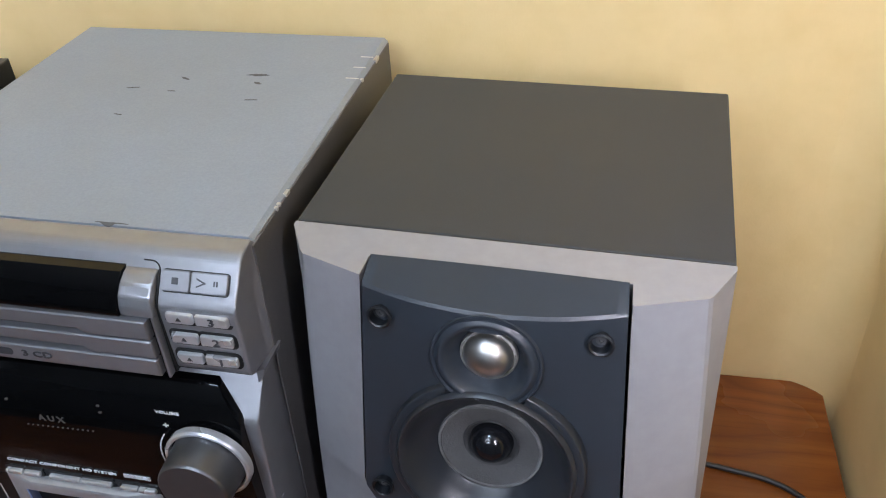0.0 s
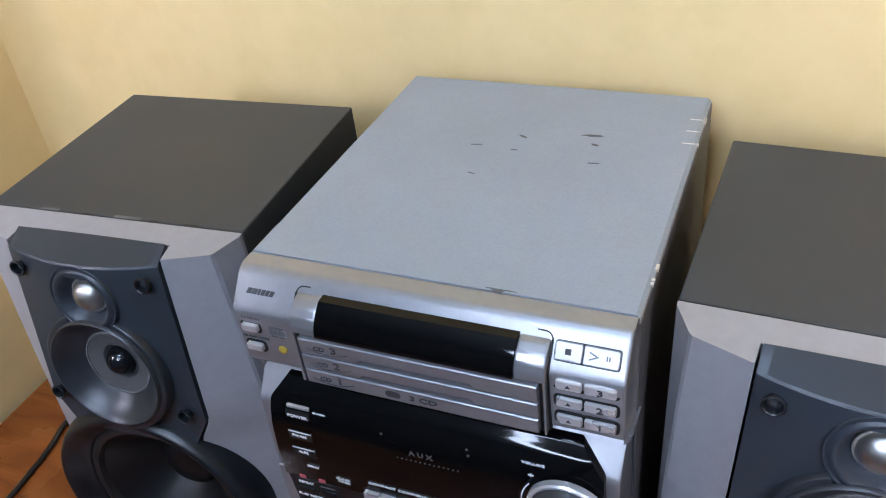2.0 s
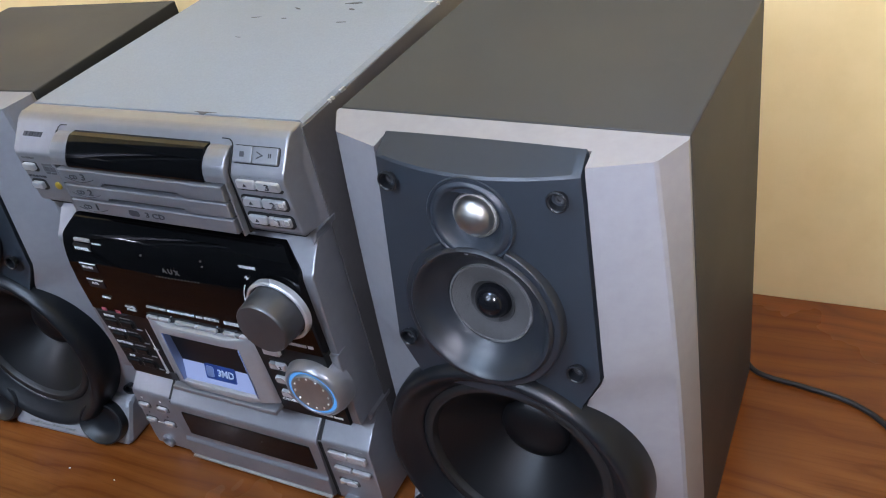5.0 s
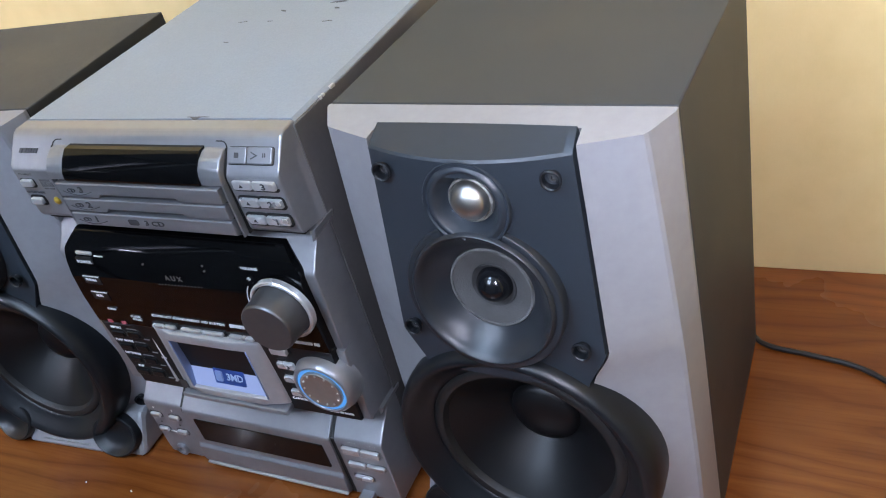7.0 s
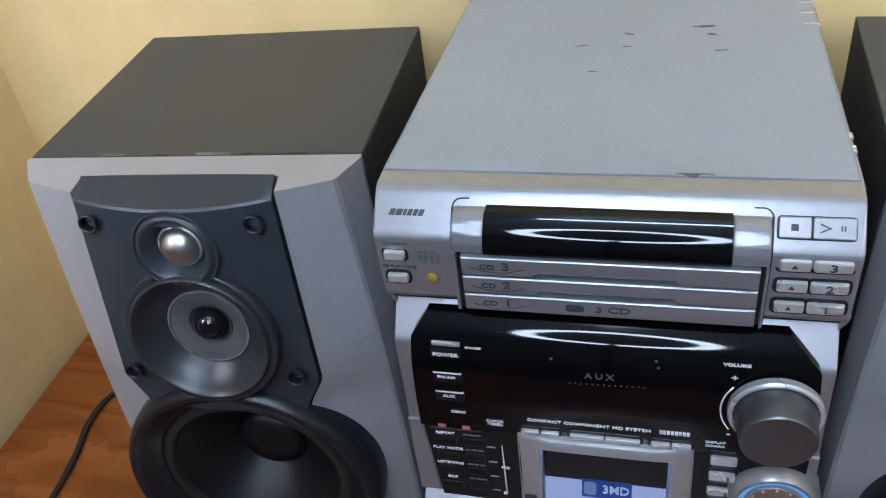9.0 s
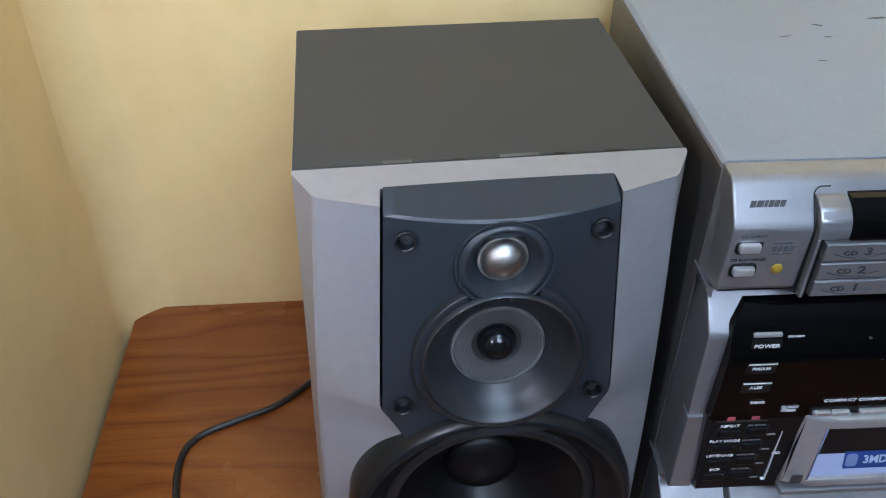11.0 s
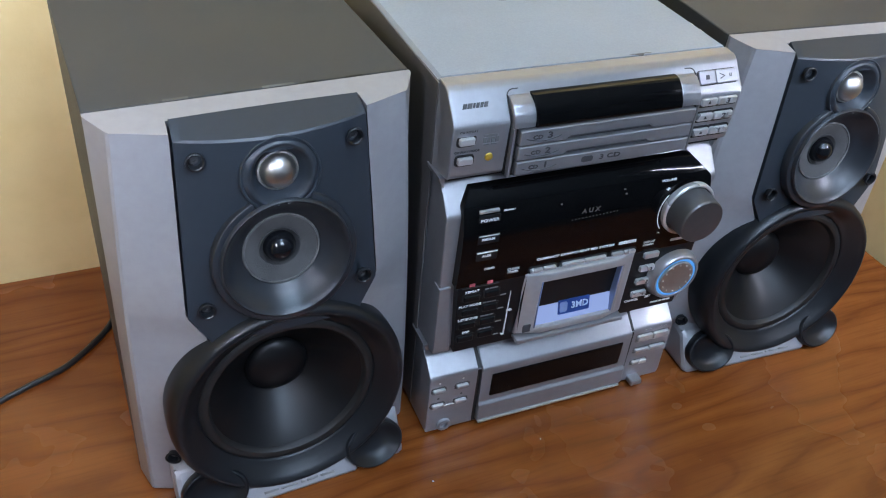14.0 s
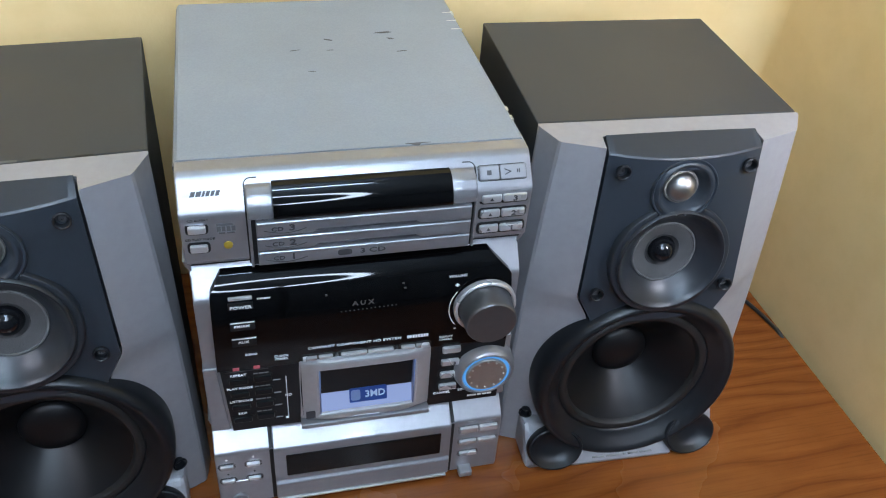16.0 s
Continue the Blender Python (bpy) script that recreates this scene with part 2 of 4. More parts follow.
def tube(points, r, sides=10, steps=8):
    """A round cord through the points (a Catmull-Rom line)."""
    pts = [Vector(p) for p in points]
    line = []
    for i in range(len(pts) - 1):
        p0, p1, p2, p3 = pts[max(i - 1, 0)], pts[i], pts[i + 1], pts[min(i + 2, len(pts) - 1)]
        for k in range(steps):
            t = k / steps
            line.append(0.5 * ((2 * p1) + (p2 - p0) * t + (2 * p0 - 5 * p1 + 4 * p2 - p3) * t * t + (3 * p1 - p0 - 3 * p2 + p3) * t ** 3))
    line.append(pts[-1])
    bm = bmesh.new()
    rings = []
    for i, p in enumerate(line):
        d = (line[min(i + 1, len(line) - 1)] - line[max(i - 1, 0)]).normalized()
        side = d.cross(Vector((0, 0, 1)))
        side = side.normalized() if side.length > 1e-4 else Vector((1, 0, 0))
        up = side.cross(d)
        rings.append([bm.verts.new(p + r * (math.cos(a) * side + math.sin(a) * up)) for a in (2 * math.pi * k / sides for k in range(sides))])
    for a, b in zip(rings, rings[1:]):
        for k in range(sides):
            bm.faces.new((a[k], b[k], b[(k + 1) % sides], a[(k + 1) % sides]))
    bm.faces.new(rings[0])
    bm.faces.new(rings[-1][::-1])
    return bm


def words(text, size, m, stretch=1.0, depth=0.0002):
    """Lettering that stands upright in the plane of x and z and faces -y, centred at the pose m."""
    cu = bpy.data.curves.new("words", "FONT")
    cu.body, cu.size, cu.extrude, cu.offset = text, size, depth, size * 0.018
    cu.align_x, cu.align_y, cu.resolution_u = "CENTER", "CENTER", 2
    ob = new("words", cu)
    bpy.context.view_layer.update()
    me = bpy.data.meshes.new_from_object(ob.evaluated_get(bpy.context.evaluated_depsgraph_get()))
    bpy.data.objects.remove(ob)
    bm = bmesh.new()
    bm.from_mesh(me)
    bpy.data.meshes.remove(me)
    bm.transform(m @ pose(0, 0, 0, 90, 0, 0) @ Matrix.Diagonal((stretch, 1, 1, 1)))
    return bm


def rounded(x0, x1, z0, z1, r, n=5, corners=(1, 1, 1, 1)):
    """The outline of a rectangle with round corners: lower left, lower right, upper right, upper left."""
    out = []
    for (cx, cz, a0), on in zip(((x0, z0, 180), (x1, z0, 270), (x1, z1, 0), (x0, z1, 90)), corners):
        if not on:
            out.append((cx, cz))
            continue
        ox, oz = cx + (r if cx == x0 else -r), cz + (r if cz == z0 else -r)
        for k in range(n + 1):
            a = radians(a0 + 90 * k / n)
            out.append((ox + r * math.cos(a), oz + r * math.sin(a)))
    return out


def framed(outer, hole, y0, y1, bevel):
    """A plate of the size outer with a rectangular hole, from y0 (front) to y1."""
    bm = bmesh.new()
    loops = []
    for x0, x1, z0, z1 in (outer, hole):
        for y in (y0, y1):
            loops.append([bm.verts.new((x, y, z)) for x, z in ((x0, z0), (x1, z0), (x1, z1), (x0, z1))])
    of, ob_, hf, hb = loops
    front = []
    for i in range(4):
        j = (i + 1) % 4
        front.append(bm.faces.new((of[i], of[j], hf[j], hf[i])))
        bm.faces.new((ob_[i], ob_[j], hb[j], hb[i]))
        bm.faces.new((of[i], of[j], ob_[j], ob_[i]))
        bm.faces.new((hf[i], hf[j], hb[j], hb[i]))
    rim = [e for e in bm.edges if len([f for f in e.link_faces if f in front]) == 1]
    bmesh.ops.bevel(bm, geom=rim, offset=bevel, segments=2, affect="EDGES", profile=0.5)
    return bm


# ---- room ----
ROOM = pose(0, 0, 0, 0, 0, 3.6)
X0, X1, Y1 = -0.566, 0.516, 0.318
FLOOR_Z, CEIL_Z, WALL_END = -0.75, 1.68, -0.20
setting("wall_back", block(X0 - 0.1, X1 + 0.1, Y1, Y1 + 0.1, FLOOR_Z, CEIL_Z, m=ROOM), WALL, "warm yellow painted wall with a slightly uneven surface")
setting("wall_left", block(X0 - 0.1, X0, WALL_END, Y1, FLOOR_Z, CEIL_Z, m=ROOM), WALL, "warm yellow painted side wall beside the desk")
setting("wall_right", block(X1, X1 + 0.1, WALL_END, Y1, FLOOR_Z, CEIL_Z, m=ROOM), WALL, "warm yellow painted side wall beside the desk")
# unseen walls that close the room, darkened to hold down the fill light
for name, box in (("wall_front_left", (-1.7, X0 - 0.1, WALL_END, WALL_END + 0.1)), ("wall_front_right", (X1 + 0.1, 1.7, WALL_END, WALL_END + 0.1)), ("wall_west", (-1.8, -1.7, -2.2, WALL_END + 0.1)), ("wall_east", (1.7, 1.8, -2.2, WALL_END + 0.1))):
    setting(name, block(*box, FLOOR_Z, CEIL_Z, m=ROOM), DIM_WALL, "plain grey wall, unseen and darkened to limit bounced light")
setting("wall_south", block(-1.8, 1.8, -2.3, -2.2, FLOOR_Z, CEIL_Z, m=ROOM), DIM_WALL, "plain grey wall, unseen and darkened to limit bounced light")


def cove(x, s, r=0.045, n=10, rows=90, seed=1):
    """The softly rounded inner corner where two plastered walls meet, smoothed by hand and a little lumpy."""
    rnd = random.Random(seed)
    waves = [(rnd.uniform(6, 34), rnd.uniform(0, 6.3), rnd.uniform(0.0006, 0.0022)) for k in range(9)]
    bm = bmesh.new()
    levels = []
    for j in range(rows + 1):
        z = FLOOR_Z + (CEIL_Z - FLOOR_Z) * j / rows
        line = []
        for k in range(n + 1):
            a = radians(90 * k / n)
            lump = sum(h * math.sin(f * z + p + 2.5 * k / n) for f, p, h in waves) * math.sin(math.pi * k / n)
            line.append((x + s * (r - (r - lump) * math.cos(a)), Y1 - r + (r - lump) * math.sin(a)))
        line = line + [(x + s * r, Y1 + 0.004), (x - s * 0.004, Y1 + 0.004), (x - s * 0.004, Y1 - r)]
        levels.append([bm.verts.new((px, py, z)) for px, py in line])
    count = len(levels[0])
    for lo, hi in zip(levels, levels[1:]):
        for i in range(count):
            j = (i + 1) % count
            bm.faces.new((lo[i], lo[j], hi[j], hi[i]))
    bm.faces.new(levels[0])
    bm.faces.new(levels[-1][::-1])
    bm.transform(ROOM)
    return bm


setting("wall_corner_1", cove(X0, 1), WALL, "softly rounded yellow plaster corner")
setting("wall_corner_2", cove(X1, -1, seed=5), WALL, "softly rounded yellow plaster corner")
setting("ceiling", block(-1.8, 1.8, -2.3, Y1 + 0.1, CEIL_Z, CEIL_Z + 0.1, m=ROOM), CEIL, "plain unseen ceiling, its white tinted blue for cool light")
setting("floor", block(-1.8, 1.8, -2.3, Y1 + 0.1, FLOOR_Z - 0.1, FLOOR_Z, m=ROOM), FLOOR, "plain grey floor")

# ceiling lamp: a straight tube on a white batten
lamp = thing("ceiling_lamp", ROOM @ Matrix.Translation(LAMP_AT), "white ceiling batten with a bright straight tube", "lamp")
part("batten", block(-0.24, 0.24, -0.03, 0.03, 0.030, 0.080, 0.004), CEIL, lamp)
LAMPGLOW = glow("lamp_tube", (0.47, 0.75, 1.0), LAMP_POWER)
part("tube", lathe([(0.0, -0.21), (0.014, -0.21), (0.014, 0.21), (0.0, 0.21)], pose(0, 0, 0, 0, 0, 90), 20), LAMPGLOW, lamp, "glowing tube")
for s in (-1, 1):
    part("tube_holder", block(s * 0.225 - 0.012, s * 0.225 + 0.012, -0.018, 0.018, -0.018, 0.035, 0.003), CEIL, lamp)

# ring lamp known from its reflections, put behind the viewer on an added stand
ringlamp = thing("ring_lamp", Matrix.Translation((RING_AT[0], RING_AT[1], FLOOR_Z)), "bright white ring lamp on an added slim black floor stand", "lamp")
RINGGLOW = glow("ring_lamp_tube", (0.56, 0.78, 1.0), RING_POWER)
height = RING_AT[2] - FLOOR_Z
part("ring", lathe([(0.165 + 0.020 * math.cos(a), 0.020 * math.sin(a)) for a in (2 * math.pi * k / 12 for k in range(13))], Matrix.Translation((0, 0, height)) @ pose(0, 0, 0, -38, 0, 0), 48), RINGGLOW, ringlamp, "glowing ring")
part("pole", lathe([(0, 0), (0.009, 0), (0.009, height - 0.185), (0, height - 0.185)], pose(0, 0, 0, -90, 0, 0), 16), BLACK, ringlamp)
part("base", lathe([(0, 0), (0.15, 0), (0.15, 0.012), (0.13, 0.02), (0, 0.022)], pose(0, 0, 0, -90, 0, 0), 32), BLACK, ringlamp)

# two slim upright tubes on stands, added behind the viewer as fill light
def hood(open_from, open_to, r=0.042, t=0.002, half_height=0.135, n=40):
    """A tall half-open hood, added to block light: a curved sheet round the tube with a slot between the two headings.
    """
    a0, a1 = radians(open_to), radians(open_from + 360)
    bm = bmesh.new()
    rows = []
    for k in range(n + 1):
        a = a0 + (a1 - a0) * k / n
        rows.append([bm.verts.new((q * math.cos(a), q * math.sin(a), z)) for q, z in ((r, -half_height), (r + t, -half_height), (r + t, half_height), (r, half_height))])
    for a, b in zip(rows, rows[1:]):
        for i in range(4):
            bm.faces.new((a[i], b[i], b[(i + 1) % 4], a[(i + 1) % 4]))
    bm.faces.new(rows[0])
    bm.faces.new(rows[-1][::-1])
    return bm


for x, y, z, power, open_from, open_to in FILL_LAMPS:
    stand = thing("fill_tube_lamp", Matrix.Translation((x, y, FLOOR_Z)), "added fill light: upright bright tube in a curved black hood on a stand", "lamp", "tube lamps behind the viewer")
    h = z - FLOOR_Z
    part("tube", lathe([(0.0, -0.12), (0.012, -0.12), (0.012, 0.12), (0.0, 0.12)], Matrix.Translation((0, 0, h)) @ pose(0, 0, 0, 90, 0, 0), 20), glow("fill_tube", (0.72, 0.84, 1.0), power), stand, "glowing tube")
    hood_bm = hood(open_from, open_to)
    hood_bm.transform(Matrix.Translation((0, 0, h)))
    part("hood", hood_bm, BLACK, stand, "curved black hood added to block light to the far side")
    part("pole", lathe([(0, 0), (0.008, 0), (0.008, h - 0.125), (0, h - 0.125)], pose(0, 0, 0, -90, 0, 0), 16), BLACK, stand)
    part("base", lathe([(0, 0), (0.12, 0), (0.12, 0.012), (0.10, 0.02), (0, 0.022)], pose(0, 0, 0, -90, 0, 0), 32), BLACK, stand)

# ---- desk ----
desk = thing("desk", ROOM, "polished orange-brown wooden desk with wavy grain, set between the walls", "desk")
top = prism(rounded(X0 + 0.008, X1 - 0.008, -0.36, Y1 - 0.003, 0.015, 8), 0.0, 0.03, 0.002)
top.transform(Matrix(((1, 0, 0, 0), (0, 0, 1, 0), (0, -1, 0, 0), (0, 0, 0, 1))))
part("desktop", top, WOOD, desk)
for x in (X0 + 0.02, X1 - 0.05):
    part("side_panel", block(x, x + 0.03, -0.33, Y1 - 0.02, FLOOR_Z, -0.032, 0.002), WOOD, desk)


# ---- loudspeakers ----
TILT_FACE = 6.6


def face_y(z):
    """How far forward the tilted face of a loudspeaker stands at the height z."""
    return -0.040 - (0.316 - z) * math.tan(radians(TILT_FACE))


def on_face(x, z, out=0.0, extra=0.0):
    """A pose on that face; its -y axis leaves the face."""
    return Matrix.Translation((x, face_y(z) - out, z)) @ pose(0, 0, 0, -TILT_FACE + extra, 0, 0)


TWEETER_Z, MID_Z, WOOFER_Z = 0.2985, 0.236, 0.0985


def half(z):
    """Half the width of the driver plate at the height z."""
    w = 0.0625 + 0.006 * min(1, max(0, 0.3262 - z) / 0.13)
    return w - max(0, 0.197 - max(z, 0.174)) * 0.55


def seam_x(z):
    """Half the width at the joint between box and surround: the front flares out towards the foot."""
    return 0.1085 + 0.0075 * (0.335 - z) / 0.335


def flare(bm):
    for v in bm.verts:
        if v.co.y < 0.09:
            v.co.x *= seam_x(v.co.z) / 0.1085
    return bm


def bezel_mesh():
    """The silver surround: two splayed pillars, joined along the top, hollow between them where the drivers sit."""
    bm = bmesh.new()
    rows, count = [], 60
    for k in range(count + 1):
        z = 0.002 + (0.3305 - 0.002) * k / count
        low = (0.3305 - z) / 0.29
        swell = 1 - (1 - 0.88 * low) ** 2
        xo, yo = 0.0965 + 0.0125 * swell, -0.0225 - 0.004 * swell
        xi, yi = half(z) + 0.0016, max(face_y(z) + 0.0062, -0.0480)
        d = 0.082 ** 2 - (z - WOOFER_Z) ** 2
        xr = max(xi, math.sqrt(d)) if d > 0 else xi
        yr = yi + (yo - yi) * (xr - xi) / (xo - xi)
        row = [(-seam_x(z), 0.0), (-seam_x(z), -0.003), (-xo - 0.002, yo + 0.002), (-xo, yo), (-xr, yr), (-xr + 0.001, -0.0185 if z > 0.322 else -0.0015)]
        row = row + [(-x, y) for x, y in row[::-1]]
        rows.append([bm.verts.new((x, y, z)) for x, y in row])
    top = [bm.verts.new((v.co.x, v.co.y, 0.335 + v.co.y * 0.14)) for v in rows[-1]]
    for a, c in zip(rows, rows[1:]):
        for i in range(len(a) - 1):
            bm.faces.new((a[i], a[i + 1], c[i + 1], c[i]))
    for i in range(len(top) - 1):
        bm.faces.new((rows[-1][i], rows[-1][i + 1], top[i + 1], top[i]))
    bm.faces.new(top)
    bm.faces.new(rows[0][::-1])
    bmesh.ops.bevel(bm, geom=[e for e in bm.edges if len(e.link_faces) == 2 and e.calc_face_angle(0) > radians(25)], offset=0.0007, segments=2, affect="EDGES", profile=0.5)
    return bm


def baffle_mesh():
    """The dark plate with its visor: bowed forward across, cut away where the drivers sit."""
    bm = bmesh.new()
    nx, nz = 64, 80
    z_top, z_low = 0.3262, 0.170

    def bow(x, w):
        return 0.0085 * (1 - (x / w) ** 2)

    grid = []
    for j in range(nz + 1):
        z = z_top + (z_low - z_top) * j / nz
        w, row = half(z), []
        for i in range(nx + 1):
            x = -w + 2 * w * i / nx
            fade = min(1.0, max(0.1, (z - 0.19) / 0.12))
            zz = z - bow(x, w) * 0.2 * max(0, 1 - (z_top - z) / 0.02)
            y = face_y(zz) + 0.004 - 1.15 * bow(x, w) * fade
            for cz, r in ((TWEETER_Z, 0.0215), (MID_Z, 0.0440)):
                if math.hypot(x, zz - cz) < r and zz < 0.3150:
                    y += 0.026
            row.append(bm.verts.new((x, y, zz)))
        grid.append(row)
    for a, b in zip(grid, grid[1:]):
        for i in range(nx):
            bm.faces.new((a[i], a[i + 1], b[i + 1], b[i]))
    # rounded lip and visor above, then the edge all round back into the surround
    lip, visor, back = [], [], []
    w = half(z_top)
    for i, v in enumerate(grid[0]):
        x = v.co.x
        lip.append(bm.verts.new((x, v.co.y + 0.0012, v.co.z + 0.0016)))
        s = x / w
        visor.append(bm.verts.new((x * 0.985, -0.0205 - 0.0, 0.3352 - 0.0006 * s * s)))
        back.append(bm.verts.new((x * 0.985, -0.017, 0.328)))
    for a, b in ((grid[0], lip), (lip, visor), (visor, back)):
        for i in range(nx):
            bm.faces.new((a[i], b[i], b[i + 1], a[i + 1]))
    for col in (0, nx):
        side = [bm.verts.new((r[col].co.x, r[col].co.y + 0.016, r[col].co.z)) for r in grid]
        for k in range(nz):
            bm.faces.new((grid[k][col], grid[k + 1][col], side[k + 1], side[k]))
        bm.faces.new((grid[0][col], side[0], visor[col], lip[col]))
    return bm


def trimmed(bm, offset, reach, m, beyond=0.0):
    """A driver ring without the faces that run into its neighbour, whose centre lies offset above it."""
    doomed = []
    for f in bm.faces:
        c = f.calc_center_median()
        if math.hypot(c.x, c.z - offset) < reach and math.hypot(c.x, c.z) > beyond:
            doomed.append(f)
    bmesh.ops.delete(bm, geom=doomed, context="FACES")
    bm.transform(m)
    return bm


def screw(parent, m, r=0.0062):
    ring = lathe([(r, 0.0), (r, 0.0012), (r * 0.86, 0.0016), (r * 0.74, 0.0010), (r * 0.70, -0.004), (0, -0.004)], m, 24)
    s = part("screw", ring, BLACK, parent, "recessed black screw")
    head = lathe([(r * 0.50, -0.0038), (r * 0.42, -0.0030), (r * 0.20, -0.0028), (r * 0.16, -0.0036), (0, -0.0036)], m, 12)
    part("screw_head", head, KNOB, s)


def loudspeaker(m, label):
    sp = thing("loudspeaker", m, label, "loudspeaker", "pair of loudspeakers")
    part("cabinet", flare(block(-0.1085, 0.1085, 0.0014, 0.183, 0.002, 0.335, 0.0012)), VINYL, sp, "dark grey vinyl-wrapped box")
    part("seam", flare(block(-0.1078, 0.1078, -0.0006, 0.0030, 0.003, 0.3344)), DARK, sp)
    part("bezel", bezel_mesh(), SILVER_SOFT, sp, "silver plastic surround", 14)
    part("baffle", baffle_mesh(), BAFFLE, sp, "slate grey driver plate", 28)
    # tweeter
    tm = on_face(0, TWEETER_Z, 0.0048)
    gap = (TWEETER_Z - MID_Z) / math.cos(radians(TILT_FACE))
    dish = lathe([(0.0272, -0.008), (0.0272, 0.0004), (0.0266, 0.0012), (0.0258, 0.0012), (0.0250, 0.0002), (0.0238, 0.0008), (0.0228, 0.0022), (0.0216, 0.0024), (0.0200, 0.0012), (0.0178, -0.0035), (0.0155, -0.0070), (0.0140, -0.0085), (0.0, -0.0085)], None, 96)
    tw = part("tweeter", trimmed(dish, -gap, 0.0425, tm), BAFFLE, sp, "", 50)
    part("mesh_ring", lathe([(0.0142, -0.0082), (0.0139, -0.0058), (0.0128, -0.0052), (0.0120, -0.0070)], tm, 40), MESHRING, tw, "rough silver ring")
    part("dome", lathe([(0.0123 * math.cos(a), -0.0070 + 0.0098 * math.sin(a)) for a in (math.pi / 2 * k / 8 for k in range(9))], tm, 40), DOME, tw, "bright metal dome")
    # mid driver
    mm = on_face(0, MID_Z, 0.0054)
    horn = lathe([(0.0505, -0.010), (0.0505, 0.0002), (0.0496, 0.0010), (0.0462, 0.0008), (0.0457, 0.0026), (0.0446, 0.0036), (0.0434, 0.0030), (0.0412, -0.0006), (0.0370, -0.0055), (0.0325, -0.0095), (0.0285, -0.0118), (0.0276, -0.0128), (0.0272, -0.0205), (0.0, -0.0205)], None, 120)
    mid = part("mid_driver", trimmed(horn, gap, 0.0262, mm, 0.0460), DRIVER, sp, "", 50)
    part("surround", lathe([(0.0279, -0.0134), (0.0272, -0.0116), (0.0260, -0.0116), (0.0252, -0.0134)], mm), EDGE, mid, "speckled grey foam edge")
    part("cone", lathe([(0.0256, -0.0124), (0.0205, -0.0138), (0.0152, -0.0160), (0.0110, -0.0186), (0.0, -0.0190)], mm), PAPER, mid, "grey paper cone")
    part("cone_ring", lathe([(0.0150, -0.0158), (0.0146, -0.0151), (0.0140, -0.0154), (0.0128, -0.0172), (0.0112, -0.0182)], mm, 48), PAPER_DARK, mid, "darker inner ring of the cone")
    part("dust_cap", lathe([(0.0118 * math.cos(a), -0.0186 + 0.0124 * math.sin(a)) for a in (math.pi / 2 * k / 8 for k in range(9))], mm, 36), CAP, mid, "shiny black dust cap")
    # woofer
    wm = Matrix.Translation((0, -0.0610, WOOFER_Z)) @ pose(0, 0, 0, -3.0, 0, 0)
    wo = part("woofer", lathe([(0.0925, -0.034), (0.0940, -0.016), (0.0938, -0.0080), (0.0925, -0.0020), (0.0900, 0.0022), (0.0875, 0.0036), (0.0855, 0.0030), (0.0820, -0.0005), (0.0770, -0.0055), (0.0725, -0.0092), (0.0712, -0.0100), (0.0705, -0.0118)], wm, 96), BLACK, sp, "black horn-shaped ring", 60)
    part("surround", lathe([(0.0708, -0.0116), (0.0690, -0.0098), (0.0662, -0.0092), (0.0635, -0.0102), (0.0618, -0.0128), (0.0612, -0.0150)], wm, 72), RUBBER, wo)
    part("cone", lathe([(0.0615, -0.0146), (0.0540, -0.0205), (0.0420, -0.0315), (0.0250, -0.0490), (0.0, -0.0500)], wm, 72), CONE, wo)
    part("dust_cap", lathe([(0.0258 * math.cos(a), -0.0472 + 0.0100 * math.sin(a)) for a in (math.pi / 2 * k / 8 for k in range(9))], wm, 48), CONE, wo)
    # foot with its two ports
    foot = part("foot", sweep([(0.0, 0.0), (0.0, 0.012), (-0.058, 0.014), (-0.0660, 0.0148), (-0.0725, 0.0050), (-0.0700, 0.0)], -0.050, 0.050, 0.0012), SILVER_SOFT, sp, "silver foot with two ports")
    for s in (-1, 1):
        part("port_housing", sweep([(0.0, 0.0), (0.0, 0.041), (-0.042, 0.041), (-0.049, 0.0385), (-0.068, 0.006), (-0.067, 0.0)], min(s * 0.0475, s * 0.0955), max(s * 0.0475, s * 0.0955), 0.005), SILVER_SOFT, foot)
    for s in (-1, 1):
        pm = Matrix.Translation((s * 0.0675, -0.0635, 0.0222)) @ pose(0, 0, 0, -26, 0, s * 4)
        part("port", lathe([(0.0250, -0.016), (0.0262, -0.006), (0.0264, 0.0026), (0.0256, 0.0044), (0.0242, 0.0048), (0.0226, 0.0036), (0.0195, 0.0008), (0.0155, -0.0016), (0.0100, -0.0030), (0, -0.0034)], pm, 48, flat=0.80), BLACK, foot, "flared black port")
        screw(sp, on_face(s * 0.0520, 0.3155, 0.0030))
        screw(sp, on_face(s * 0.0565, 0.205, 0.0022))
        screw(sp, Matrix.Translation((s * 0.0922, -0.0382, 0.047)) @ pose(0, 0, 0, 0, 0, s * 23))
    bars = [block(x, x + w, -0.0712, -0.0660, 0.0090, 0.0097) for x, w in ((-0.030, 0.012), (-0.016, 0.014), (0.001, 0.003), (0.006, 0.010), (0.018, 0.012))]
    script = merge(*bars)
    part("lettering", script, PRINT_GREY, foot)
    return sp


worn = loudspeaker(pose(-0.2475, 0.0235, 0, 0, 0, 6.0), "grey and silver loudspeaker with a chipped top edge, turned slightly")
